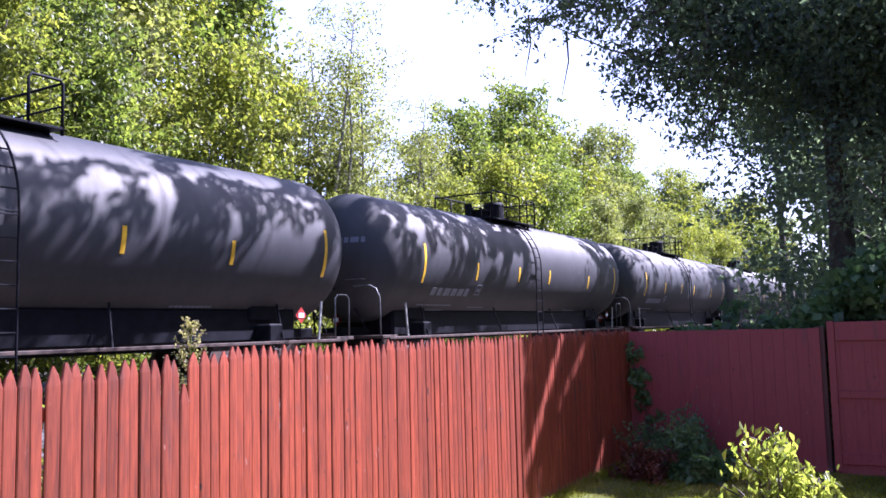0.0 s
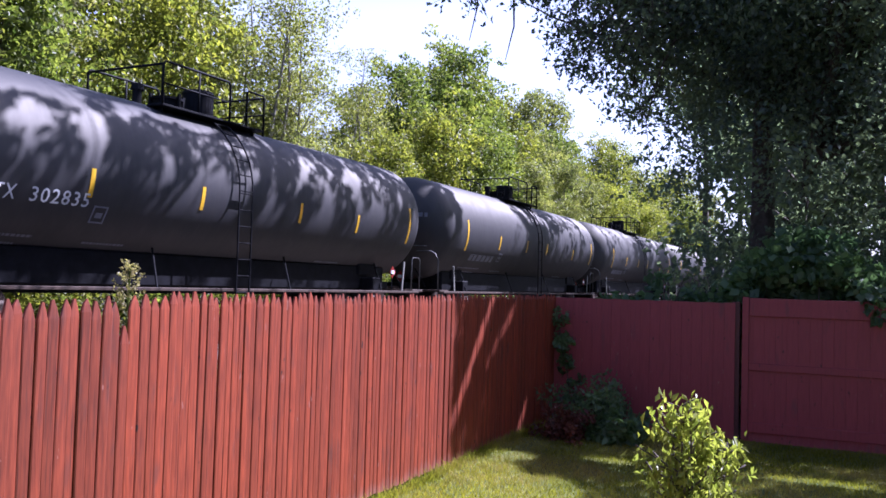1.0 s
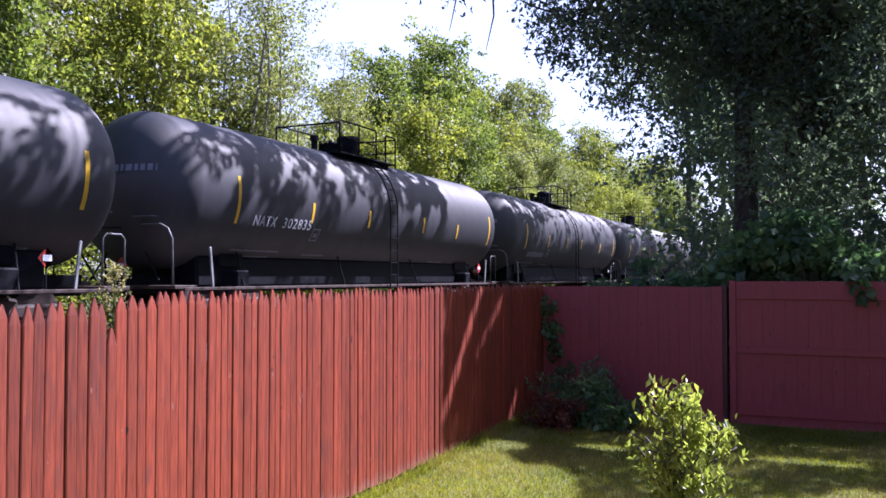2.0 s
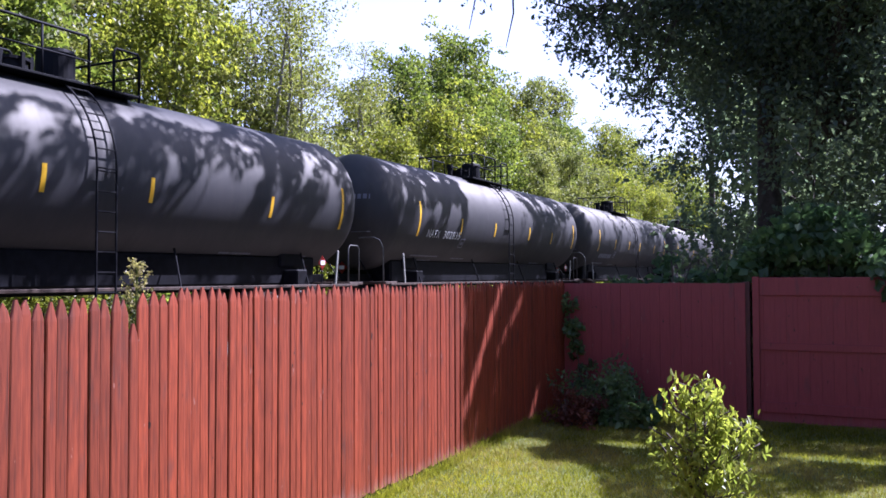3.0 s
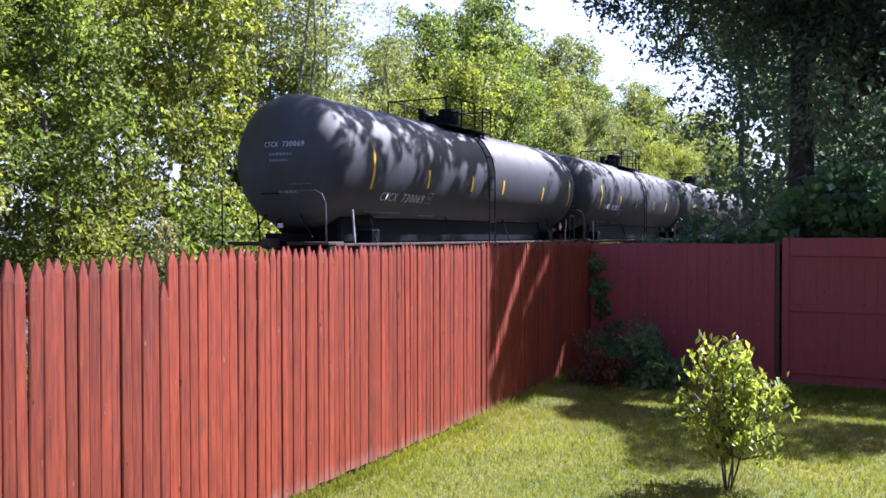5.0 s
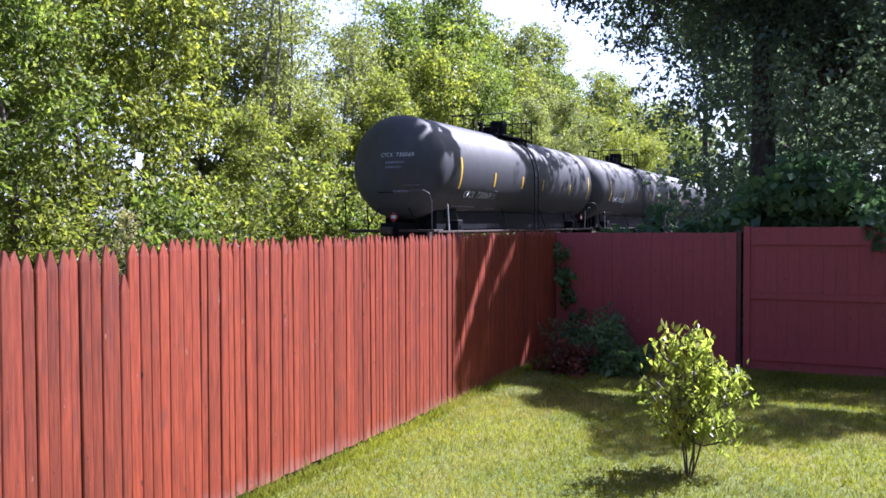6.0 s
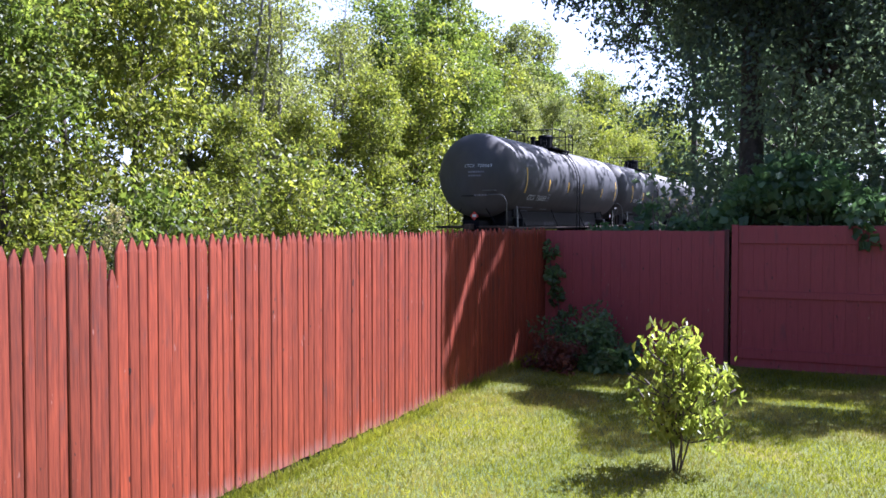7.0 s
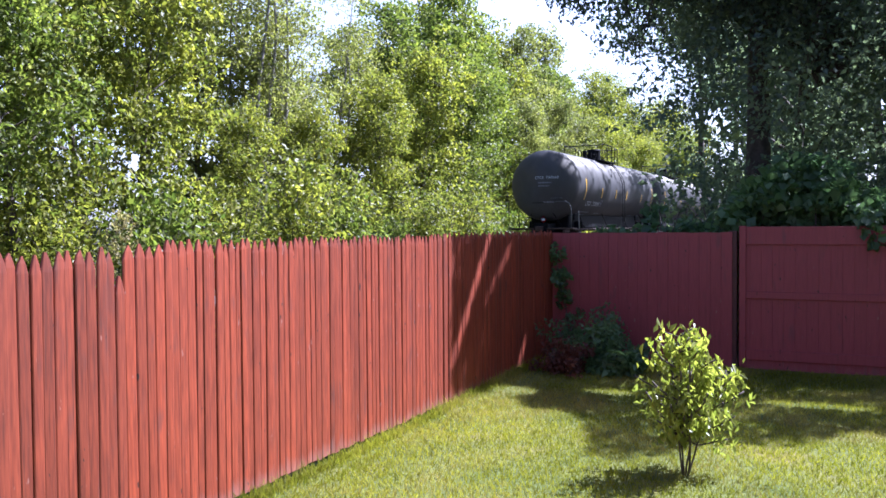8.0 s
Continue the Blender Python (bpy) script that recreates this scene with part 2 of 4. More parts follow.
def leaf_mesh(name, centres, size, rng, droop=0.3, fold=0.25, slim=0.55, up=0.6):
    """Many folded leaves, one at each centre, as one mesh."""
    n = len(centres)
    d = rng.normal(size=(n, 3))
    d[:, 2] -= droop
    d /= np.linalg.norm(d, axis=1)[:, None]
    nrm = rng.normal(size=(n, 3)) * 0.7 + (0, 0, up)
    side = np.cross(d, nrm)
    side /= np.linalg.norm(side, axis=1)[:, None] + 1e-9
    nrm = np.cross(side, d)
    s = (size * rng.uniform(0.6, 1.35, n))[:, None]
    a = centres - d * s * 0.5
    m1 = centres + side * s * slim * 0.5 + nrm * s * fold * 0.4
    m2 = centres - side * s * slim * 0.5 + nrm * s * fold * 0.4
    b = centres + d * s * 0.5 - nrm * s * 0.1
    v = np.stack([a, m1, b, m2], 1).reshape(-1, 3)
    i = np.arange(n) * 4
    faces = np.concatenate([np.stack([i, i + 1, i + 2], 1), np.stack([i, i + 2, i + 3], 1)])
    me = bpy.data.meshes.new(name)
    me.vertices.add(len(v))
    me.vertices.foreach_set("co", v.ravel())
    me.loops.add(faces.size)
    me.loops.foreach_set("vertex_index", faces.ravel().astype(np.int32))
    me.polygons.add(len(faces))
    me.polygons.foreach_set("loop_start", np.arange(len(faces), dtype=np.int32) * 3)
    me.update(calc_edges=True)
    return me


def clump_points(rng, clumps, per, flat=0.7):
    """Leaf centres spread in clumps (x, y, z, radius), denser towards their shells."""
    out = []
    for x, y, z, r in clumps:
        k = max(4, int(per * r * r))
        d = rng.normal(size=(k, 3))
        d /= np.linalg.norm(d, axis=1)[:, None]
        q = d * (r * rng.uniform(0.25, 1.08, k) ** 0.6)[:, None]
        q[:, 2] *= flat
        out.append(q + (x, y, z))
    return np.concatenate(out)


# ---- ground ----
TRACK_X, TRACK_TILT = -12.90, 0.012
BED = 0.30


def ground_height(x, y):
    """The yard is flat; beyond the fence it falls a little and then rises to the track's bed."""
    d = abs(x - (TRACK_X + TRACK_TILT * y))
    f = min(1.0, max(0.0, (6.0 - d) / 2.6))
    g = BED * (f * f * (3 - 2 * f))
    return g + (0.05 * noise.noise(Vector((x * 0.3, y * 0.3, 0))) if x > -3.6 and y < 11.6 else 0.12 * noise.noise(Vector((x * 0.2, y * 0.2, 3))))


def build_ground():
    xs = sorted(set([-400, -250, -150, -90, -60] + [round(v, 2) for v in np.arange(-40, -20, 2.0)] + [round(v, 2) for v in np.arange(-20, 8.1, 0.4)] + [10, 14, 20, 30, 50, 90, 150, 250, 400]))
    ys = sorted(set([-400, -250, -120, -60, -30, -15] + [round(v, 2) for v in np.arange(-8, 24, 0.4)] + [round(v, 2) for v in np.arange(24, 120, 4.0)] + [150, 200, 300, 450, 700]))
    bm = bmesh.new()
    grid = [[bm.verts.new((x, y, ground_height(x, y))) for x in xs] for y in ys]
    for a, b in zip(grid, grid[1:]):
        for k in range(len(xs) - 1):
            bm.faces.new((a[k], a[k + 1], b[k + 1], b[k]))
    for f in bm.faces:                                     # lawn inside the fences, darkened soil beyond them
        c = f.calc_center_median()
        f.material_index = 0 if -4.0 < c.x < 6.4 and -9.2 < c.y < 12.0 else 1
    ob = part("ground", bm, GROUND, smooth=True)
    ob.data.materials.append(SOIL)
    tagged(ob, "sunlit mown lawn with dry patches and soil beyond", "ground", kind="structure")


build_ground()


# ---- fences ----
FENCE_X, FENCE_END = -3.92, 11.92


def picket_mesh(rng, width, height, paint):
    """A half-round picket with a cut point, face towards +x."""
    bm = bmesh.new()
    prof = [(-0.5, 0.0), (-0.492, 0.74), (-0.40, 0.95), (0.0, 1.0), (0.39, 0.96), (0.49, 0.76), (0.5, 0.0)]
    d = rng.uniform(0.016, 0.022)
    tip = rng.uniform(0.075, 0.11)
    lean = rng.uniform(-0.002, 0.002)
    levels = [(0.0, 1.0, 0.0), (height * 0.5, 1.0, lean), (height - tip, 0.98, lean * 1.5), (height - tip * 0.45, 0.62, lean * 1.6), (height, rng.uniform(0.08, 0.25), lean * 1.6 + rng.uniform(-0.006, 0.006))]
    rings = []
    for z, k, off in levels:
        ring = [bm.verts.new((b * d * (0.6 + 0.4 * k), a * width * k + off, z)) for a, b in prof]
        rings.append(ring)
    m = len(prof)
    for p, q in zip(rings, rings[1:]):
        for k in range(m):
            bm.faces.new((p[k], p[(k + 1) % m], q[(k + 1) % m], q[k]))
    bm.faces.new(rings[-1])
    me = bpy.data.meshes.new("picket")
    bm.to_mesh(me)
    bm.free()
    me.materials.append(paint)
    return me


def build_picket_fence():
    rng = random.Random(5)
    shapes = [(w, [picket_mesh(rng, w, h, RED) for h in (1.80, 1.815, 1.83)]) for w in (0.064, 0.070, 0.076, 0.082)]
    low = [(w, [picket_mesh(rng, w, h, RED_DARKER) for h in (1.765, 1.78, 1.795)]) for w in (0.070, 0.076, 0.082)]
    seams = [-3.40, -1.00, 1.35, 3.78, 5.92, 8.06, 10.10, FENCE_END - 0.01]
    for y0, y1 in zip(seams, seams[1:]):
        e = empty("stockade_fence", pose(FENCE_X, y0, 0))
        worn = "with one broken picket" if y1 == 3.78 else "with pointed half-round pickets on rails"
        tagged(e, "weathered red stockade fence " + worn, "fence", "stockade fence panels")
        row, run = [], 0.0
        while run < y1 - y0 - 0.035:
            row.append(rng.choice(low if y1 <= 3.78 else shapes))
            run += row[-1][0] - 0.0015
        fit, y = (y1 - y0) / run, 0.0
        for w, mes in row:
            ob = new("picket", rng.choice(mes))
            ob.parent = e
            drop = -0.16 if (y1 == 3.78 and y1 - y0 - 0.115 < y < y1 - y0 - 0.04) else rng.uniform(-0.012, 0.006)
            ob.matrix_basis = pose(rng.uniform(-0.007, 0.005), y + w / 2, drop + 0.01, rng.uniform(-0.4, 0.4), 0, rng.uniform(-4.5, 4.5))
            y += (w - 0.0015) * fit
            if y0 == 3.78 and y < 0.1:                     # a slit beside the seam, daylight behind it
                y += 0.013
        for z in (0.30, 0.95, 1.50):
            bm = bmesh.new()
            box(bm, -0.055, -0.006, 0.0, y1 - y0 - 0.01, z, z + 0.07, 0.006)
            part("rail", bm, RED, e)


build_picket_fence()


def build_board_fence():
    rng = random.Random(8)

    def board(w, h, th=0.018):
        bm = bmesh.new()
        box(bm, 0, w, -th, 0, -0.06, h, 0.0015)
        me = bpy.data.meshes.new("board")
        bm.to_mesh(me)
        bm.free()
        me.materials.append(RED_BOARD)
        return me

    shapes = [(w, board(w, 1.80)) for w in (0.135, 0.14, 0.145)]
    tall = [(w, board(w, 1.87)) for w in (0.135, 0.14)]
    for x0, x1, kinds, label in ((FENCE_X + 0.02, -1.46, shapes, "plain red-painted board fence panel in tree shade"),
                                 (-1.31, 1.15, tall, "taller red board fence panel with cross rails in tree shade"),
                                 (1.30, 3.74, tall, "taller red board fence panel with cross rails in tree shade"),
                                 (3.89, 6.3, tall, "taller red board fence panel with cross rails in tree shade")):
        e = empty("board_fence", pose(x0, FENCE_END, 0))
        tagged(e, label, "fence", "board fence panels")
        x = 0.0
        while x < x1 - x0 - 0.05:
            w, me = rng.choice(kinds)
            ob = new("board", me)
            ob.parent = e
            ob.matrix_basis = pose(x, rng.uniform(-0.003, 0.003), rng.uniform(-0.006, 0.006))
            x += w + 0.0005
        if kinds is tall:
            for z, hh in ((1.64, 0.235), (0.93, 0.09), (0.12, 0.13)):
                bm = bmesh.new()
                box(bm, 0.09, x - 0.004, -0.046, -0.0225, z, z + hh, 0.004)
                part("rail", bm, RED_BOARD, e)
            bm = bmesh.new()
            box(bm, 0.0, 0.085, -0.048, -0.0225, 0.03, 1.885, 0.004)
            part("stile", bm, RED_BOARD, e)
        else:
            for z in (0.3, 1.45):
                bm = bmesh.new()
                box(bm, 0.0, x, 0.005, 0.05, z, z + 0.08, 0.004)
                part("rail", bm, RED_BOARD, e)
    bm = bmesh.new()
    box(bm, FENCE_X - 0.09, FENCE_X + 0.012, FENCE_END - 0.09, FENCE_END + 0.02, 0, 1.80, 0.006)
    tagged(part("fence_post", bm, RED), "red-painted wooden post at the fence corner", "post", "fence posts")
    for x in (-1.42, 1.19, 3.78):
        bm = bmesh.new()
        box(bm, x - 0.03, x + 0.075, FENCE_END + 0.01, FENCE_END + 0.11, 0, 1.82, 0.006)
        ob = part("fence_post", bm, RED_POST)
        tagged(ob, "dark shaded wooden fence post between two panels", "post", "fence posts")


build_board_fence()


def build_closing_fence():
    """Plain fence round the rest of the yard, behind the camera."""
    for x0, x1, y0, y1 in ((6.3, 6.36, -9.0, FENCE_END), (-3.98, 6.36, -9.06, -9.0), (-3.98, -3.92, -9.0, -3.42)):
        bm = bmesh.new()
        box(bm, x0, x1, y0, y1, 0, 1.8, 0.01)
        ob = part("fence_wall", bm, RED_BOARD)
        tagged(ob, "plain red board fence closing the yard", "fence", kind="structure")


build_closing_fence()


def build_light_walls():
    """Added unseen walls: a pale one bounces sunlight, an eastern one blocks low sky."""
    bm = bmesh.new()
    for k in range(34):
        box(bm, -3.4, 9.6, -4.1 - 0.004 * (k % 2), -3.9, 0.2 * k, 0.2 * k + 0.197)
    bm2 = bmesh.new()
    for k in range(40):
        box(bm2, 8.5, 8.7 + 0.004 * (k % 2), -9.0, 13.0, 0.2 * k, 0.2 * k + 0.197)
    tagged(part("wall_east", bm2, BROWN_SIDING), "unseen brown wall added to block low sky from the east", "wall", kind="structure")
    tagged(part("wall_south", bm, SIDING), "unseen pale wall behind the camera, bouncing light into the yard", "wall", kind="structure")


build_light_walls()


# ---- track ----
def track_point(y, off=0.0, z=0.0):
    return Vector((TRACK_X + TRACK_TILT * y + off, y - TRACK_TILT * off, z))


RAIL_TOP = 0.87


def build_track():
    y0, y1 = -60.0, 160.0
    bm = bmesh.new()
    rows = []
    for y in np.arange(y0, y1 + 1, 2.0):
        rows.append([bm.verts.new(track_point(y, o, z + 0.02 * random.uniform(-1, 1))) for o, z in ((-3.4, 0.05), (-1.9, 0.58), (1.9, 0.58), (3.4, 0.05))])
    for a, b in zip(rows, rows[1:]):
        for k in range(3):
            bm.faces.new((a[k], a[k + 1], b[k + 1], b[k]))
    tagged(part("track_bed", bm, BALLAST), "grey stone ballast bed under the rails", "ballast", kind="structure")
    e = empty("railway_track", Matrix())
    tagged(e, "pair of steel rails on timber ties", "track", kind="structure")
    for off in (-0.755, 0.755):
        bm = bmesh.new()
        for o0, o1, z0, z1 in ((-0.07, 0.07, 0.71, 0.725), (-0.012, 0.012, 0.725, 0.83), (-0.036, 0.036, 0.83, RAIL_TOP)):
            vs = [bm.verts.new(track_point(y, off + o, z)) for y in (y0, y1) for o, z in ((o0, z0), (o1, z0), (o1, z1), (o0, z1))]
            for k in range(4):
                bm.faces.new((vs[k], vs[(k + 1) % 4], vs[4 + (k + 1) % 4], vs[4 + k]))
        part("rail", bm, RAIL, e)
    tie = bmesh.new()
    box(tie, -1.3, 1.3, -0.11, 0.11, 0.56, 0.705, 0.01)
    me = bpy.data.meshes.new("tie")
    tie.to_mesh(me)
    tie.free()
    me.materials.append(WOOD)
    for k in range(120):
        ob = new("tie", me)
        ob.parent = e
        ob.matrix_basis = Matrix.Translation(track_point(-8 + k * 0.52))


build_track()

# ---- tank cars ----
TANK_R, TANK_Z, CYL, HEAD = 1.60, 2.82, 7.48, 0.84      # heights from the rail's top


def on_side(y, a, r=TANK_R):
    """A place on the tank's side, a radians above its middle height."""
    return Vector((r * math.cos(a), y, TANK_Z + r * math.sin(a)))


def letters(text, size, width):
    """A flat mesh of letters, from 0 to the given width."""
    cu = bpy.data.curves.new("letters", "FONT")
    cu.body, cu.size, cu.resolution_u, cu.offset, cu.space_character = text, size, 2, size * 0.006, 1.12
    ob = bpy.data.objects.new("letters", cu)
    scene.collection.objects.link(ob)
    me = bpy.data.meshes.new_from_object(ob.evaluated_get(bpy.context.evaluated_depsgraph_get()))
    bpy.data.objects.remove(ob)
    bm = bmesh.new()
    bm.from_mesh(me)
    x1 = max(v.co.x for v in bm.verts)
    for v in bm.verts:
        v.co.x *= width / x1
    bpy.data.meshes.remove(me)
    return bm


def bars_text(width, height, n, rng):
    """A row of plain bars."""
    bm = bmesh.new()
    x = 0.0
    while x < width:
        w = rng.uniform(0.5, 1.6) * height
        box(bm, x, min(x + w, width), 0, height, 0, 0.002)
        x += w + height * 0.4
    return bm


def wrap_side(bm, y, z):
    a0 = math.asin((z - TANK_Z) / TANK_R)
    for v in bm.verts:
        v.co = on_side(y + v.co.x, a0 + v.co.y / TANK_R, TANK_R + 0.006 + v.co.z)
    return bm


def head_y(x, z):
    q = 1 - (x * x + (z - TANK_Z) ** 2) / TANK_R ** 2
    return CYL + HEAD * math.sqrt(max(0.0, q))


def wrap_end(bm, x, z):
    for v in bm.verts:
        X, Z = x + v.co.x, z + v.co.y
        v.co = Vector((X, -head_y(X, Z) - 0.008 - v.co.z, Z))
    return bm


def yellow_strips(car, fourth):
    """Yellow tape on both sides of the tank."""
    for s in (-1, 1):
        for y, a0, a1 in ((-6.40, -0.42, 0.20), (-3.70, -0.32, -0.02), (-1.10, -0.30, -0.02), (fourth, -0.30, -0.02), (4.45, -0.34, -0.06), (7.1, -0.42, 0.20)):
            bm = bmesh.new()
            n = 6
            vs = []
            for i in range(n + 1):
                a = a0 + (a1 - a0) * i / n
                for w in (-0.045, 0.045):
                    p = on_side(y + w, a, TANK_R + 0.006)
                    vs.append(bm.verts.new((p.x * s, p.y, p.z)))
            fs = [bm.faces.new((vs[2 * i], vs[2 * i + 1], vs[2 * i + 3], vs[2 * i + 2])) for i in range(n)]
            bmesh.ops.recalc_face_normals(bm, faces=fs)
            part("reflective_strip", bm, YELLOW, car, "yellow reflective strip")


def tank_car():
    car = empty("tank_car")
    # the shell, turned about its length
    bm = bmesh.new()
    prof = [(-CYL - HEAD * math.cos(k * math.pi / 20), TANK_R * math.sin(k * math.pi / 20)) for k in range(11)]
    prof += [(-CYL + 2 * CYL * k / 12, TANK_R) for k in range(1, 12)]
    prof += [(CYL + HEAD * math.sin(k * math.pi / 20), TANK_R * math.cos(k * math.pi / 20)) for k in range(11)]
    seg, rings = 48, []
    for y, r in prof:
        if r < 1e-4:
            rings.append([bm.verts.new((0, y, TANK_Z))])
        else:
            rings.append([bm.verts.new((r * math.cos(k * math.tau / seg), y, TANK_Z + r * math.sin(k * math.tau / seg))) for k in range(seg)])
    for p, q in zip(rings, rings[1:]):
        for k in range(seg):
            a = [p[0]] if len(p) == 1 else [p[k], p[(k + 1) % seg]]
            b = [q[0]] if len(q) == 1 else [q[(k + 1) % seg], q[k]]
            bm.faces.new(a + b)
    bmesh.ops.recalc_face_normals(bm, faces=bm.faces)
    tank = part("tank", bm, TANK, car, "dusty black painted cylindrical steel tank", smooth=True)
    # sill, saddles and side walkways
    bm = bmesh.new()
    box(bm, -0.33, 0.33, -8.15, 8.15, 0.72, 1.10, 0.02)
    box(bm, -0.92, 0.92, -6.9, 6.9, 0.84, 1.52, 0.06)
    part("centre_sill", bm, STEEL, car)
    for y in (-5.9, 5.9):
        bm = bmesh.new()
        box(bm, -1.3, 1.3, y - 0.2, y + 0.2, 0.80, 1.2, 0.03)
        for k in (-1, 1):
            box(bm, min(k * 0.45, k * 0.98), max(k * 0.45, k * 0.98), y - 0.4, y + 0.4, 1.25, 1.72, 0.04)
        part("saddle", bm, STEEL, car)
    for k in (-1, 1):
        bm = bmesh.new()
        box(bm, min(k * 1.34, k * 1.52), max(k * 1.34, k * 1.52), -7.9, 7.9, 0.80, 0.86, 0.008)
        part("side_walkway", bm, RUST, car)
        for y in np.arange(-6.0, 6.1, 4.0):
            bm = bmesh.new()
            tube(bm, [(k * 1.40, y, 0.82), (k * 0.95, y + 0.25, 1.70)], 0.022, 5)
            part("walkway_brace", bm, STEEL, car)
    for k in (-1, 1):
        bm = bmesh.new()
        box(bm, -1.5, 1.5, min(k * 7.55, k * 8.15), max(k * 7.55, k * 8.15), 0.83, 0.90, 0.01)
        part("end_platform", bm, RUST, car)
        bm = bmesh.new()
        box(bm, -0.13, 0.13, min(k * 8.15, k * 8.55), max(k * 8.15, k * 8.55), -0.10 + 0.85, 0.98, 0.03)
        part("coupler", bm, RUST, car)
        for s in (-1, 1):
            bm = bmesh.new()
            x = s * 1.42
            if k < 0:
                if s > 0:
                    tube(bm, [(0.62, -7.98, 2.05), (0.70, -8.20, 2.06), (1.18, -8.20, 2.06), (1.34, -8.18, 1.98), (1.42, -8.15, 1.78), (1.42, -8.12, 0.87)], 0.02, 6)
                else:
                    tube(bm, [(x, -8.40, 0.80), (x, -8.40, 2.15)], 0.02, 5)
            else:
                tube(bm, [(x, k * 7.60, 0.87), (x, k * 7.60, 1.72), (x, k * 7.68, 1.80), (x, k * 8.0, 1.80), (x, k * 8.08, 1.72), (x, k * 8.08, 0.87)], 0.019, 6)
            part("hand_rail", bm, GALV if s > 0 else STEEL, car, "bent grey end hand rail" if s > 0 else "", smooth=True)
            bm = bmesh.new()
            tube(bm, [(s * 0.9, k * 7.95, 1.00), (s * 0.45, k * 7.90, 1.62)], 0.02, 5)
            part("brace", bm, STEEL, car)
            # pressed steel side support of the end
            bm = bmesh.new()
            box(bm, s * 1.44 - 0.018, s * 1.44 + 0.018, k * 7.02 - 0.028, k * 7.02 + 0.028, 0.86, 1.66, 0.008)
            bmesh.ops.rotate(bm, verts=bm.verts, cent=(s * 1.44, k * 7.02, 0.86), matrix=Matrix.Rotation(k * radians(-7), 3, "X"))
            part("side_support", bm, PALE_STEEL if s > 0 else STEEL, car, "pale slanted side support" if s > 0 else "")
        if k < 0:
            continue
        # placard on a holder
        bm = bmesh.new()
        c = Vector((1.46, k * 6.45, 1.36))
        q = [bm.verts.new(c + Vector((0.0, a, b))) for a, b in ((0, -0.17), (0.17, 0), (0, 0.17), (-0.17, 0))]
        f = bm.faces.new(q)
        bmesh.ops.solidify(bm, geom=[f], thickness=0.006)
        hold = part("placard", bm, PLACARD, car, "small red and white diamond placard")
        bm = bmesh.new()
        box(bm, 1.468, 1.472, k * 6.45 - 0.085, k * 6.45 + 0.085, 1.31, 1.41)
        part("placard_band", bm, WHITE, hold)
        bm = bmesh.new()
        tube(bm, [(1.44, k * 6.45, 0.84), (1.44, k * 6.45, 1.25)], 0.015, 5)
        part("placard_stand", bm, STEEL, car)
    bm = bmesh.new()
    c = Vector((0.12, -8.13, 1.28))
    q = [bm.verts.new(c + Vector((a, 0, b))) for a, b in ((0, -0.17), (0.17, 0), (0, 0.17), (-0.17, 0))]
    bmesh.ops.solidify(bm, geom=[bm.faces.new(q)], thickness=0.006)
    hold = part("placard", bm, PLACARD, car, "small red and white diamond placard")
    bm = bmesh.new()
    box(bm, 0.04, 0.20, -8.142, -8.138, 1.23, 1.33)
    part("placard_band", bm, WHITE, hold)
    # end ladder rungs and grab bar on the heads
    for k in (-1, 1):
        for x, z in ((0.72, 2.22), (-0.1, 2.02)):
            bm = bmesh.new()
            y = k * (head_y(x, z) + 0.06)
            tube(bm, [(x - 0.28, y - k * 0.10, z), (x - 0.24, y, z), (x + 0.24, y, z), (x + 0.28, y - k * 0.10, z)], 0.014, 5)
            part("grab_bar", bm, GALV if x > 0 else STEEL, car)
    # top: fittings housing, platform, railings
    top = TANK_Z + TANK_R
    bm = bmesh.new()
    bmesh.ops.create_cone(bm, cap_ends=True, segments=24, radius1=0.33, radius2=0.33, depth=0.52, matrix=Matrix.Translation((0, 0.35, top + 0.30)))
    bmesh.ops.create_cone(bm, cap_ends=True, segments=24, radius1=0.35, radius2=0.31, depth=0.07, matrix=Matrix.Translation((0, 0.35, top + 0.59)))
    bmesh.ops.create_cone(bm, cap_ends=True, segments=24, radius1=0.46, radius2=0.44, depth=0.12, matrix=Matrix.Translation((0, 0.35, top + 0.03)))
    part("valve_housing", bm, STEEL, car, "black round valve housing")
    bm = bmesh.new()
    bmesh.ops.create_cone(bm, cap_ends=True, segments=20, radius1=0.30, radius2=0.28, depth=0.22, matrix=Matrix.Translation((0, -0.55, top + 0.14)))
    bmesh.ops.create_cone(bm, cap_ends=True, segments=20, radius1=0.33, radius2=0.33, depth=0.05, matrix=Matrix.Translation((0, -0.55, top + 0.27)))
    manway = part("manway", bm, STEEL, car)
    for k in range(6):
        a = k * math.tau / 6
        bm = bmesh.new()
        box(bm, 0.33 * math.cos(a) - 0.03, 0.33 * math.cos(a) + 0.03, -0.55 + 0.33 * math.sin(a) - 0.03, -0.55 + 0.33 * math.sin(a) + 0.03, top + 0.1, top + 0.36)
        part("clamp_bolt", bm, STEEL, manway)
    bm = bmesh.new()
    bmesh.ops.create_cone(bm, cap_ends=True, segments=14, radius1=0.09, radius2=0.09, depth=0.36, matrix=Matrix.Translation((0, -1.35, top + 0.16)))
    bmesh.ops.create_cone(bm, cap_ends=True, segments=14, radius1=0.13, radius2=0.12, depth=0.12, matrix=Matrix.Translation((0, -1.35, top + 0.36)))
    part("relief_valve", bm, STEEL, car)
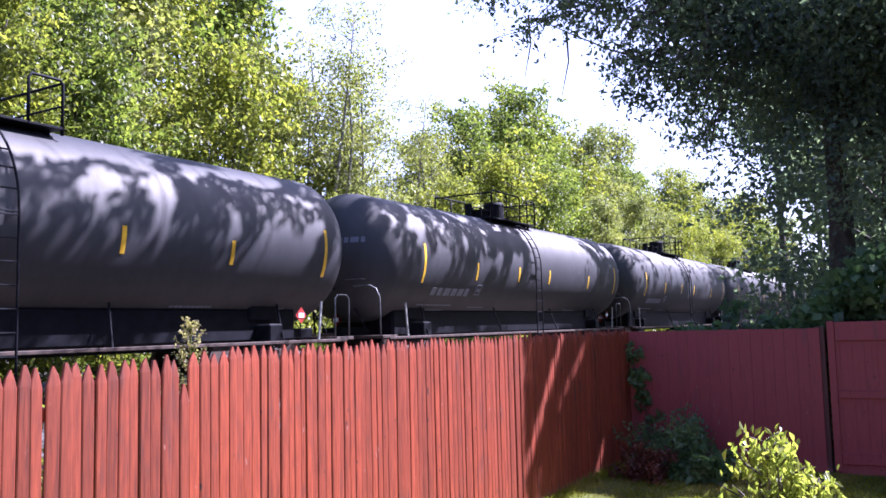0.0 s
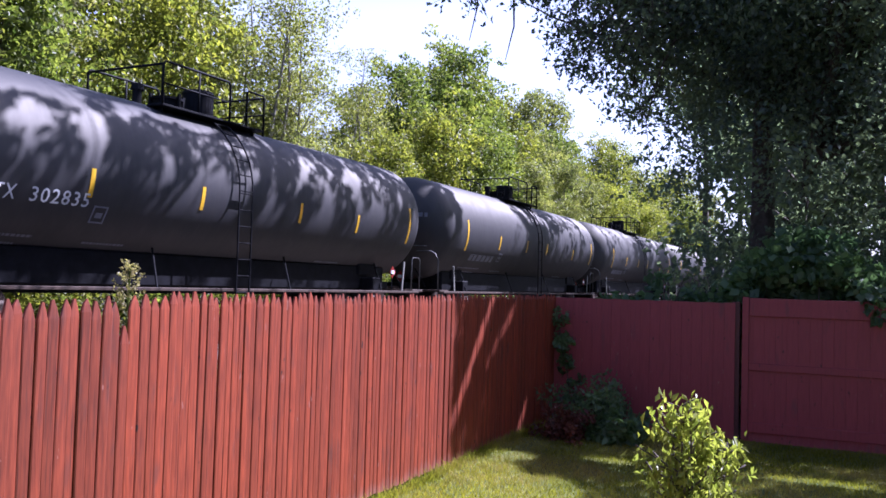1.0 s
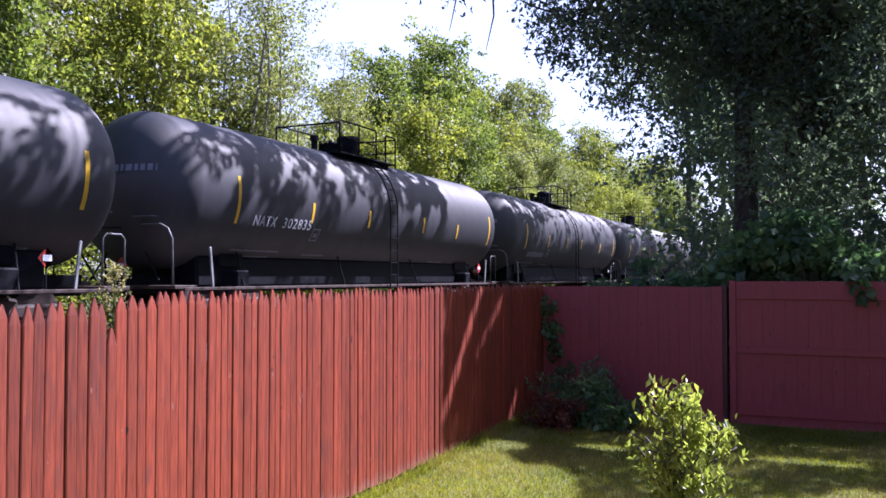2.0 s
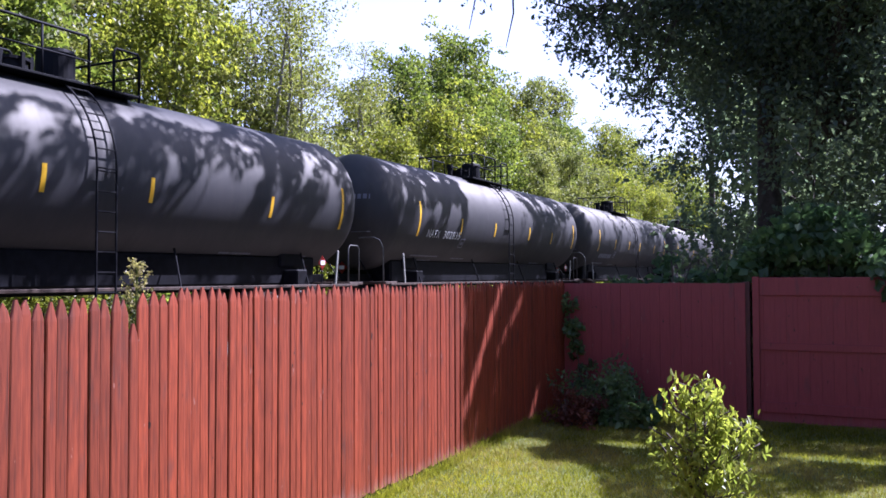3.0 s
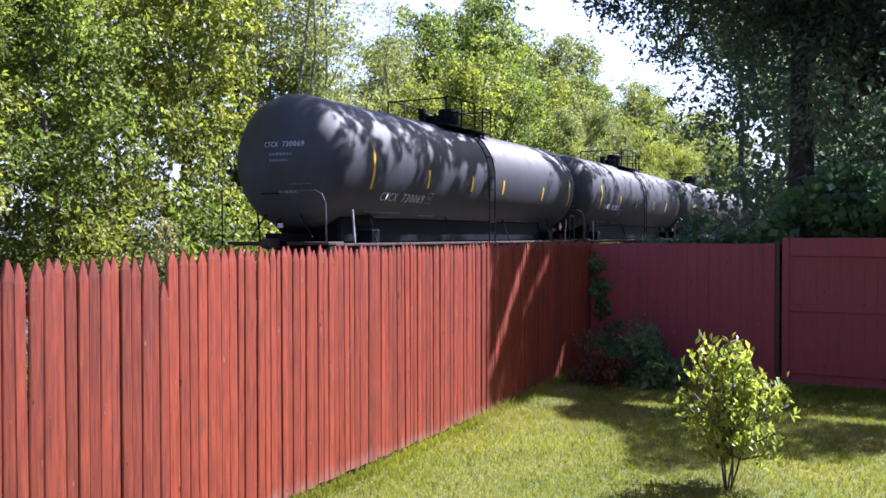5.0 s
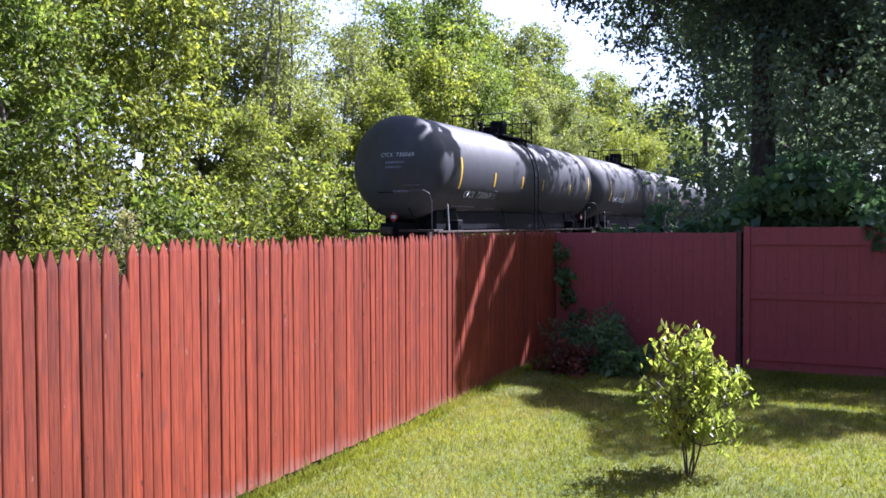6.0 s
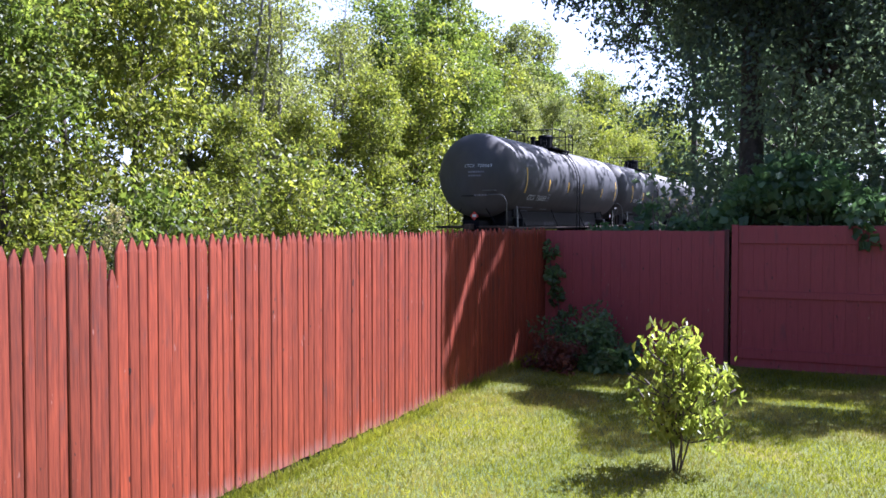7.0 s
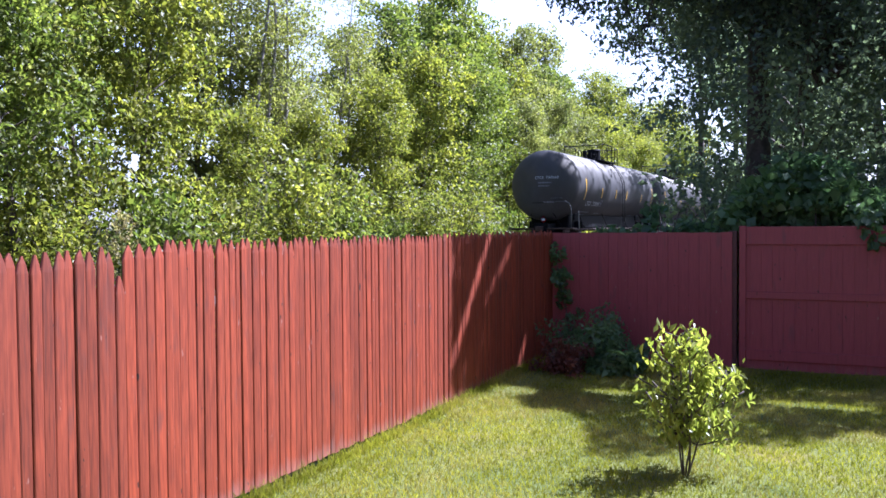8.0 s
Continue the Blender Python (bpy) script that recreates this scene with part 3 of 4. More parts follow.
    for s in (-1, 1):
        bm = bmesh.new()
        x0, x1 = sorted((s * 0.62, s * 1.02))
        box(bm, x0, x1, -1.7, 1.35, top - 0.13, top - 0.09, 0.005)
        for y in (-1.5, 0.0, 1.2):
            box(bm, s * 0.8 - 0.03, s * 0.8 + 0.03, y - 0.03, y + 0.03, top - 0.42, top - 0.10)
        part("top_walkway", bm, STEEL, car)
        bm = bmesh.new()
        x = s * 1.0
        tube(bm, [(x, -1.68, top - 0.12), (x, -1.68, top + 0.66), (x, -1.62, top + 0.72), (x, 0.16, top + 0.72), (x, 0.22, top + 0.66), (x, 0.22, top - 0.12)], 0.026, 6)
        tube(bm, [(x, -0.7, top - 0.12), (x, -0.7, top + 0.70)], 0.022, 6)
        tube(bm, [(x, -1.66, top + 0.30), (x, 0.2, top + 0.30)], 0.018, 5)
        part("guard_rail", bm, STEEL, car, smooth=True)
        bm = bmesh.new()
        tube(bm, [(x, 0.75, top - 0.12), (x, 0.75, top + 0.60), (x, 0.80, top + 0.66), (x, 1.28, top + 0.66), (x, 1.33, top + 0.60), (x, 1.33, top - 0.22)], 0.026, 6)
        part("guard_rail", bm, STEEL, car, smooth=True)
    bm = bmesh.new()
    tube(bm, [(-1.0, 1.33, top + 0.62), (1.0, 1.33, top + 0.62)], 0.024, 6)
    tube(bm, [(-1.0, 1.33, top + 0.25), (1.0, 1.33, top + 0.25)], 0.018, 6)
    part("cross_rail", bm, STEEL, car, smooth=True)
    bm = bmesh.new()
    tube(bm, [(-1.0, -1.68, top + 0.66), (1.0, -1.68, top + 0.66)], 0.024, 6)
    part("cross_rail", bm, STEEL, car, smooth=True)
    # ladders down both sides
    for s in (-1, 1):
        lad = empty("ladder")
        lad.parent = car
        for w in (-0.20, 0.20):
            bm = bmesh.new()
            pts = [on_side(w, a, TANK_R + 0.10) for a in np.linspace(1.0, 0.0, 9)] + [Vector((TANK_R + 0.10, w, z)) for z in (2.3, 1.6, 0.86, 0.45)]
            tube(bm, [(p.x * s, p.y, p.z) for p in pts], 0.02, 5)
            part("stringer", bm, STEEL, lad, smooth=True)
        for i in range(13):
            if i < 6:
                p = on_side(0, 0.95 - i * 0.19, TANK_R + 0.10)
            else:
                p = Vector((TANK_R + 0.10, 0, TANK_Z - 0.05 - (i - 6) * 0.33))
            bm = bmesh.new()
            tube(bm, [(p.x * s, -0.20, p.z), (p.x * s, 0.20, p.z)], 0.014, 5)
            part("rung", bm, STEEL, lad)
    # faded small lettering and the square mark
    rng = random.Random(3)
    for y, z, w, h in ((-6.1, 1.62, 1.7, 0.055), (-6.1, 1.50, 1.5, 0.055), (-3.4, 1.58, 0.9, 0.05), (3.5, 1.52, 1.0, 0.06), (5.6, 1.5, 0.9, 0.06)):
        tagged(part("small_lettering", wrap_side(bars_text(w, h, 8, rng), y, z), GREYMARK, car), kind="stuff")
    bm = bmesh.new()
    for x0, x1, y0, y1 in ((0, 0.30, 0, 0.03), (0, 0.30, 0.29, 0.32), (0, 0.03, 0.03, 0.29), (0.27, 0.30, 0.03, 0.29), (0.08, 0.22, 0.1, 0.2)):
        box(bm, x0, x1, y0, y1, 0, 0.002)
    part("square_mark", wrap_side(bm, -3.55, 1.92), GREYMARK, car)
    # trucks and wheels
    for y in (-5.9, 5.9):
        tr = empty("truck", pose(0, y, 0))
        tr.parent = car
        for s in (-1, 1):
            bm = bmesh.new()
            box(bm, s * 1.02 - 0.07, s * 1.02 + 0.07, -1.15, 1.15, 0.38, 0.62, 0.05)
            box(bm, s * 1.02 - 0.09, s * 1.02 + 0.09, -0.35, 0.35, 0.25, 0.72, 0.05)
            part("side_frame", bm, RUST, tr)
        bm = bmesh.new()
        box(bm, -1.1, 1.1, -0.2, 0.2, 0.45, 0.78, 0.04)
        part("bolster", bm, RUST, tr)
        for o in (-0.88, 0.88):
            bm = bmesh.new()
            turn = Matrix.Rotation(math.pi / 2, 4, "Y")
            bmesh.ops.create_cone(bm, cap_ends=True, segments=12, radius1=0.08, radius2=0.08, depth=1.9, matrix=turn)
            for s in (-0.755, 0.755):
                bmesh.ops.create_cone(bm, cap_ends=True, segments=28, radius1=0.455, radius2=0.455, depth=0.13, matrix=Matrix.Translation((s, 0, 0)) @ turn)
            ws = part("wheelset", bm, RUST, tr)
            ws.matrix_basis = pose(0, o, 0.455)
    return car


CAR_PITCH, TRAIN_SPEED = 17.40, 6.84
# how far along the track the last car stands at each full second: the train gathers a little speed
TAIL = (-10.25, -3.72, 3.14, 10.06, 16.96, 23.83, 30.68, 37.56, 44.48)


def build_train():
    first = tank_car()
    cars = [first] + [copy_thing(first, Matrix()) for _ in range(7)]
    names = {0: "CTCX 730069", 1: "NATX 302835"}
    rng = random.Random(11)
    for i, car in enumerate(cars):
        lab = ("last black tank car, white stencilled number on its end" if i == 0 else
               "black railway tank car with white stencilled number on its side" if i == 1 else
               "dusty black railway tank car with yellow strips")
        tagged(car, lab, "tank car", "tank cars of the train")
        yellow_strips(car, 2.05 if i == 1 else 1.1)
        if i in names:
            mark, digits = names[i].split()
            up = 1.92 if i == 0 else 2.16
            part("reporting_mark", wrap_side(letters(mark, 0.34, 0.80), -5.83, up), WHITE, car, "white stencilled letters")
            part("car_number", wrap_side(letters(digits, 0.34, 1.12), -4.80, up), WHITE, car, "white stencilled digits")
        elif i < 5:
            tagged(part("number_lettering", wrap_side(bars_text(1.9, 0.22, 8, rng), -5.8, 1.88), GREYMARK, car), kind="stuff")
        if i == 0:
            part("end_mark", wrap_end(letters("CTCX", 0.17, 0.40), -0.20, 3.08), WHITE, car, "white stencilled letters")
            part("end_number", wrap_end(letters("730069", 0.17, 0.54), 0.31, 3.08), WHITE, car, "white stencilled digits")
            for x, z, w in ((-0.04, 2.88, 0.62), (-0.04, 2.74, 0.5), (0.15, 2.02, 0.5)):
                tagged(part("end_small_lettering", wrap_end(bars_text(w, 0.06, 6, rng), x, z), GREYMARK, car), kind="stuff")
        else:
            tagged(part("end_lettering", wrap_end(bars_text(0.9, 0.13, 6, rng), 0.1, 3.10), GREYMARK, car), kind="stuff")
    return cars


CARS = build_train()


def motions():
    """The train rolls away along the track, its wheels turning."""
    for i, car in enumerate(CARS):
        rows = []
        for k, tail in enumerate(TAIL):
            y = tail + i * CAR_PITCH
            p = track_point(y, 0, RAIL_TOP)
            rows.append((float(k), pose(p.x, p.y, p.z, 0, 0, -math.degrees(math.atan(TRACK_TILT)))))
        walk(car, rows)
        for ob in car.children_recursive:
            if ob.name.startswith("wheelset"):
                m = ob.matrix_basis.copy()
                step = math.degrees(TRAIN_SPEED * 0.1 / 0.455)
                walk(ob, [(k * 0.1, m @ pose(0, 0, 0, -step * k)) for k in range(81)])


# ---- plants ----
def limb(bm, p0, direction, length, r, rng, bend=0.25, n=5, sides=6, stop=None):
    """A bent tapering limb, cut short where stop says so; returns its points."""
    p, d = Vector(p0), Vector(direction).normalized()
    pts, rad = [p.copy()], [r]
    for k in range(n):
        d = (d + Vector((rng.normal() * bend, rng.normal() * bend, rng.normal() * bend * 0.5 + 0.06))).normalized()
        p = p + d * length / n
        if stop and k and stop(p):
            break
        pts.append(p.copy())
        rad.append(max(0.008, r * (1 - 0.85 * (k + 1) / n)))
    tube(bm, pts, rad, sides)
    return pts


def tree(name, seed, height, spread, bark, leaf, low=0.25, stems=1, per=150, leafsize=0.2, clump=(0.6, 1.15), limbs=22, trunk_r=0.16, thin=1.0, label="", spare=None):
    rng = np.random.default_rng(seed)
    e = empty(name)
    bm = bmesh.new()
    clumps = []
    for s in range(stems):
        a = rng.uniform(0, math.tau)
        lean = Vector((math.cos(a) * 0.12 * (stems > 1), math.sin(a) * 0.12 * (stems > 1), 1))
        h = height * (0.92 if s == 0 else rng.uniform(0.7, 0.9))
        pts = limb(bm, (0.25 * math.cos(a) * (stems > 1), 0.25 * math.sin(a) * (stems > 1), 0), lean, h, trunk_r, rng, 0.07, 8, 7)
        for k in range(max(4, limbs // stems)):
            f = low + (1 - low) * (k + rng.uniform(0.2, 0.8)) / max(4, limbs // stems)
            i = min(int(f * 8), 7)
            base = pts[i].lerp(pts[i + 1], f * 8 - i)
            u = (f - low) / (1 - low)
            reach = spread * (0.45 + 0.55 * math.sin(math.pi * min(1, 0.18 + 0.8 * u))) * (1 - 0.45 * u) * rng.uniform(0.65, 1.15)
            az = k * 2.4 + rng.uniform(-0.6, 0.6)
            q = limb(bm, base, (math.cos(az), math.sin(az), rng.uniform(0.25, 0.9)), reach, trunk_r * 0.42 * (1 - 0.6 * f), rng, 0.22, 4, 5)
            for j in (2, 3, 4):
                if rng.uniform() < thin:
                    c = q[j] + Vector(rng.normal(size=3) * 0.3)
                    clumps.append((*c, rng.uniform(*clump)))
                for _ in range(2):
                    if rng.uniform() < 0.6 * thin:
                        c = q[j] + Vector(rng.normal(size=3) * 0.85)
                        clumps.append((*c, rng.uniform(clump[0] * 0.5, clump[0])))
        clumps.append((*pts[-1], clump[0]))
    part("trunk", bm, bark, e, smooth=True)
    leaves = clump_points(rng, clumps, per)
    if spare:                                              # gaps in the crown let the sun through to the train
        leaves = np.array([p for p in leaves if not train_in_sun(p[0] + spare[0], p[1] + spare[1], p[2])])
    link_mesh("crown", leaf_mesh("crown", leaves, leafsize, rng), leaf, e)
    if label:
        tagged(e, label, "tree")
    return e


def bush(name, seed, height, spread, leaf, per=170, leafsize=0.14, n=14, label="", category="bush"):
    rng = np.random.default_rng(seed)
    e = empty(name)
    bm = bmesh.new()
    clumps = []
    for k in range(n):
        az, u = k * 2.4, rng.uniform(0.15, 1.0)
        d = Vector((math.cos(az) * spread * u, math.sin(az) * spread * u, height * rng.uniform(0.55, 1.0) * (1.1 - 0.5 * u)))
        q = limb(bm, (0.06 * math.cos(az), 0.06 * math.sin(az), -0.05), d, d.length, 0.025, rng, 0.12, 4, 4)
        for j in (2, 3, 4):
            clumps.append((*(q[j] + Vector(rng.normal(size=3) * 0.12 * spread)), rng.uniform(0.22, 0.42) * spread))
    part("branchwork", bm, BARK, e, smooth=True)
    link_mesh("foliage", leaf_mesh("foliage", clump_points(rng, clumps, per), leafsize, rng), leaf, e)
    if label:
        tagged(e, label, category)
    return e


def place(ob, x, y, z=None, turn=0, scale=1.0, tall=1.0):
    g = ground_height(x, y) - 0.05 if z is None else z
    return Matrix.Translation((x, y, g)) @ Matrix.Rotation(turn, 4, "Z") @ Matrix.Diagonal((scale, scale, scale * tall, 1))


def scatter(kinds, spots, group, rng):
    """Place the first of each kind, then copies, at the spots (kind, x, y, scale)."""
    used = set()
    for k, x, y, s in spots:
        m = place(None, x, y, turn=rng.uniform(0, 6.28), scale=s, tall=rng.uniform(0.92, 1.1))
        if k in used:
            k0 = kinds[k].scale
            ob = copy_thing(kinds[k], m @ Matrix.Diagonal((1 / k0.x, 1 / k0.y, 1 / k0.z, 1)))
        else:
            used.add(k)
            ob = kinds[k]
            ob.matrix_basis = m
        ob["group"] = group


def skyline(az):
    """How high the woods stand over the horizon, in degrees, by the bearing from the yard."""
    return float(np.interp(az, (6, 10, 14, 18, 22, 25, 27, 29, 31, 33, 34.5, 39, 41, 43, 60), (6.5, 7, 8, 10, 12, 14.5, 15, 13.0, 11, 11.5, 10, 10, 17, 24, 28)))


def build_woods():
    rng = random.Random(21)
    kinds = [
        tree("tree", 1, 15.5, 4.2, BARK, LEAF_A, per=170, leafsize=0.22, label="tall broad tree with yellow-green sunlit leaves"),
        tree("tree", 2, 14.5, 3.8, BARK, LEAF_B, per=170, leafsize=0.22, label="tall tree with mid-green leaves beyond the track"),
        tree("tree", 3, 16.5, 3.2, PALE_BARK, LEAF_C, low=0.3, stems=3, per=125, leafsize=0.15, thin=0.75, limbs=30, trunk_r=0.13, label="slender pale-stemmed tree with thin grey-green leaves"),
        tree("tree", 4, 13.0, 4.5, BARK, LEAF_A, low=0.15, per=165, leafsize=0.22, limbs=26, label="spreading tree with yellowing green leaves"),
        tree("tree", 5, 16.0, 3.4, BARK, LEAF_C, low=0.2, per=165, leafsize=0.22, label="tall upright tree with grey-green leaves"),
    ]
    tall = (16.3, 15.3, 17, 13.8, 16.8)
    spots = []
    for row, x0 in enumerate((-20.5, -25.0, -30.0)):
        y = -1.0 + row * 1.7
        while y < 130:
            k = rng.choice((0, 1, 3, 4, 0, 1) if row else (3, 1, 0, 3, 4))
            x = x0 + rng.uniform(-1.3, 1.3) + TRACK_TILT * y
            az = math.degrees(math.atan2(-x, y))
            want = 1.95 + (1.28 if az < 33 else 1.2) * math.hypot(x, y) * math.tan(radians(skyline(math.degrees(math.atan2(-x, y)))))
            s = min(1.65, want / tall[k]) * rng.uniform(0.82, 1.0) * (0.8 if row == 0 else 1.0)
            spots.append((k, x, y, max(0.45, s)))
            y += rng.uniform(3.2, 4.8) * (1 + y / 80) * (1.25 if row == 2 else 1)
    spots += [(2, -23.6, 31.0, 1.10), (2, -22.8, 29.4, 1.02), (2, -23.8, 33.6, 0.98), (2, -25.5, 35.5, 0.90), (2, -23.0, 36.0, 0.85)]
    scatter(kinds, spots, "trees beyond the track", rng)
    low = [bush("bush", 31, 3.0, 1.6, LEAF_A, per=150, leafsize=0.17, label="sunlit yellow-green bush beside the track"),
           bush("bush", 32, 2.4, 1.5, LEAF_B, per=150, leafsize=0.17, label="mid-green bush beside the track"),
           bush("bush", 33, 3.8, 1.8, LEAF_A, per=130, leafsize=0.17, n=18, label="tall yellow-green bush beside the track")]
    spots = []
    for x0, step in ((-17.2, 1.9), (-19.0, 2.3), (-23.0, 2.6), (-27.5, 2.4)):
        y = 0.0
        while y < 75:
            if x0 > -20 and y < 18 and rng.random() < 0.55:
                y += step
                continue
            spots.append((rng.choice((0, 1, 2)), x0 + rng.uniform(-0.5, 0.5) + TRACK_TILT * y, y, rng.uniform(0.8, 1.25) * (1.9 if x0 < -25 else 1.0)))
            y += step * rng.uniform(0.8, 1.3) * (1 + y / 60)
    scatter(low, spots, "bushes beyond the track", rng)


build_woods()


def track_sun(c, v):
    """Where the sun comes through to the train: c along the track, v up the tank's side."""
    jag = 0.45 * noise.noise(Vector((v * 1.7, c * 0.4, 2.0)))
    if 24.2 < c + jag < 28.9 or 37.0 < c + jag < 41.0:
        return True
    if c + jag < 9.9 and v > 3.9 + jag:
        return True
    if ((c - 12.8) / 0.75) ** 2 + ((v - 5.2) / 1.1) ** 2 < 1:
        return True
    return noise.noise(Vector((c * 1.25, v * 0.75, 0.0))) + 0.5 * noise.noise(Vector((c * 3.1, v * 1.6, 7.0))) > 0.22


SLITS = ((9.56, 1.85, 8.42, 0.40, 0.07), (10.2, 1.62, 9.37, 1.0, 0.06), (10.95, 0.70, 10.45, 0.0, 0.06))   # y z to y z on the fence, half width
SPOTS = ((-0.3, 9.65, 0.55, 0.15), (-3.5, 9.2, 0.3, 0.25), (-2.45, 9.6, 0.3, 0.14), (1.6, 9.2, 0.5, 0.14))  # x y and radii on the lawn


def yard_in_sun(x, y, z):
    """Whether a leaf here would shade a part of the yard that lies in the sun."""
    s = (x - FENCE_X) * SUN.z / SUN.x
    fy, fz = y - s * SUN.y / SUN.z, z - s
    if -0.1 < fz < 2.0 and s > 0:
        if fy < 8.32 + 0.06 * fz + 0.08 * noise.noise(Vector((fz * 3, 0, 5))):
            return True
        for y0, z0, y1, z1, w in SLITS:
            u = min(1.0, max(0.0, ((fy - y0) * (y1 - y0) + (fz - z0) * (z1 - z0)) / ((y1 - y0) ** 2 + (z1 - z0) ** 2)))
            if math.hypot(fy - y0 - u * (y1 - y0), fz - z0 - u * (z1 - z0)) < w:
                return True
    gx, gy = x - z * SUN.x / SUN.z, y - z * SUN.y / SUN.z
    if FENCE_X < gx < 4.5:
        if gy < yard_sun_edge(gx):
            return True
        if any(((gx - px) / rx) ** 2 + ((gy - py) / ry) ** 2 < 1 for px, py, rx, ry in SPOTS):
            return True
    return False


def train_in_sun(x, y, z):
    """Whether a leaf here would shade a stretch where the sun falls on the train."""
    dx = x + 11.9
    u, v = y - dx * SUN.y / SUN.x, z - dx * SUN.z / SUN.x
    return 1.4 < v < 7.6 and track_sun(u - 0.39 * (v - 4.9), v)


def yard_sun_edge(x):
    """How far along the yard the sun reaches past the shade tree."""
    return float(np.interp(x, (-3.3, -2.7, -2.0, -1.3, -0.7, 0.2, 1.5), (8.8, 8.5, 7.0, 7.0, 7.9, 8.4, 7.9))) + 0.25 * math.sin(x * 5.1 + 1.0)


def build_big_tree():
    """The large shade tree beyond the back fence."""
    rng = np.random.default_rng(77)
    bx, by = -0.6, 17.5
    e = empty("shade_tree", pose(bx, by, 0))
    tagged(e, "large dark shade tree spreading over the back fence", "tree")
    bm = bmesh.new()
    limb(bm, (-1.1, 0, 0), (0.06, 0, 1), 11.5, 0.30, rng, 0.03, 9, 12)
    for way, length, r in (((-0.75, -0.2, 0.8), 6.5, 0.22), ((-1.0, 0.1, 0.35), 6.0, 0.15), ((0.5, 0.1, 0.9), 6.5, 0.2), ((-0.3, 0.3, 1.0), 6.5, 0.2)):
        limb(bm, (-0.9, 0, 5.2 + 1.2 * rng.uniform()), way, length, r, rng, 0.12, 8, 8)
    clumps = []

    def stop(p):
        return yard_in_sun(p.x + bx, p.y + by, p.z)

    for k in range(34):
        az = k * 2.4 + rng.uniform(-0.3, 0.3)
        f = k / 34
        base = Vector((0, 0, 4.6 + 3.5 * f))
        left = max(0.0, -math.cos(az))
        reach = rng.uniform(5.0, 7.6) * (1 - 0.2 * f) * (1 + 0.3 * left)
        q = limb(bm, base, (math.cos(az), math.sin(az) * 0.85, 0.35 + 1.1 * f), reach, (0.05 if left > 0.3 else 0.15) * (1.15 - 0.6 * f), rng, 0.15, 8, 7, stop)
        for j in range(2, len(q)):
            for _ in range(5):
                c = q[j] + Vector(rng.normal(size=3) * (0.45 + 0.13 * j))
                clumps.append((c.x, c.y, c.z, rng.uniform(0.3, 0.75)))
            if rng.uniform() < 0.5:
                c = q[j] + Vector((rng.normal() * 0.5, rng.normal() * 0.5, -1.2))
                tube(bm, [q[j], (q[j] + c) / 2 + Vector((0.1, 0, 0.05)), c], [0.03, 0.02, 0.008], 4)
                clumps.append((c.x, c.y, c.z, 0.45))
    for _ in range(640):                                   # the deep middle of the crown, thickest low down
        a, r, z = rng.uniform(0, math.tau), 6.6 * math.sqrt(rng.uniform()), rng.uniform(1.8, 7.5) if rng.uniform() < 0.72 else rng.uniform(7.5, 14)
        clumps.append((r * math.cos(a) + 2.5, r * math.sin(a) + 0.2, z, rng.uniform(0.5, 0.95)))
    for _ in range(230):                                   # leaves hanging before the trunk
        clumps.append((rng.uniform(-2.4, 1.2), rng.uniform(-2.4, -0.5), rng.uniform(1.8, 8.0), rng.uniform(0.35, 0.6)))
    for k in range(5):                                     # limbs over the yard
        q = limb(bm, (0.2, -0.2, 6.2), (2.2 - 0.5 * k, -5.2, 0.6 + 0.3 * (k % 2)), 6.4, 0.09, rng, 0.08, 8, 6, stop)
    for _ in range(230):                                   # leaf clumps added along the sun's path to shade the lawn
        gx = rng.uniform(-3.7, 2.8)
        gy = yard_sun_edge(gx) + 0.35 + 2.6 * rng.uniform() ** 1.6
        z = rng.uniform(6.0, 8.6)
        clumps.append((gx + z * SUN.x / SUN.z - bx, gy + z * SUN.y / SUN.z - by, z, rng.uniform(0.28, 0.55)))
    for _ in range(170):                                   # clumps added sunward of the fence's far end to shade it
        fy, fz, s = rng.uniform(8.3, 12.1), rng.uniform(0.0, 1.9), rng.uniform(6.5, 11.0)
        clumps.append((FENCE_X + s * SUN.x / SUN.z - bx, fy + s * SUN.y / SUN.z - by, fz + s, rng.uniform(0.3, 0.5)))
    high = []
    for k in range(20):                                    # high limbs towards the track
        y1 = -10.5 + 1.2 * k
        way = Vector((-5.6, y1, 5.6 + 0.5 * (k % 3)))
        limb(bm, (-0.7, 0, 9.6), way - Vector((0, 0, 1.6)), way.length, 0.05, rng, 0.05, 9, 6, stop)
    # unseen clumps placed between sun and train to dapple the tanks
    for _ in range(300):
        c, v, dx = rng.uniform(-3, 24.6), rng.uniform(1.8, 7.2), rng.uniform(4.6, 6.9)
        high.append((dx - 11.9 - bx, c + 0.39 * (v - 4.9) + dx * SUN.y / SUN.x - by, v + dx * SUN.z / SUN.x, rng.uniform(0.4, 0.7)))
    sprays = []
    for k in range(56):                                    # slender outer branches hanging towards the track
        az = radians(rng.uniform(11.5, 28.5))
        low = 10.5 + (math.degrees(az) - 13) * 0.74
        el, d = radians(rng.uniform(low + 0.5, low + 8.5)), rng.uniform(14.0, 16.5)
        tip = Vector((-math.sin(az) * d - bx, math.cos(az) * d - by, 1.95 + d * math.tan(el)))
        root = Vector((-1.2, 0.0, 6.5)).lerp(tip, 0.35) + Vector((0, 0, 1.0))
        sag = [root.lerp(tip, u) + Vector((rng.normal() * 0.08, rng.normal() * 0.08, 1.1 * math.sin(math.pi * u) * (1 - 0.4 * u))) for u in np.linspace(0, 1, 9)]
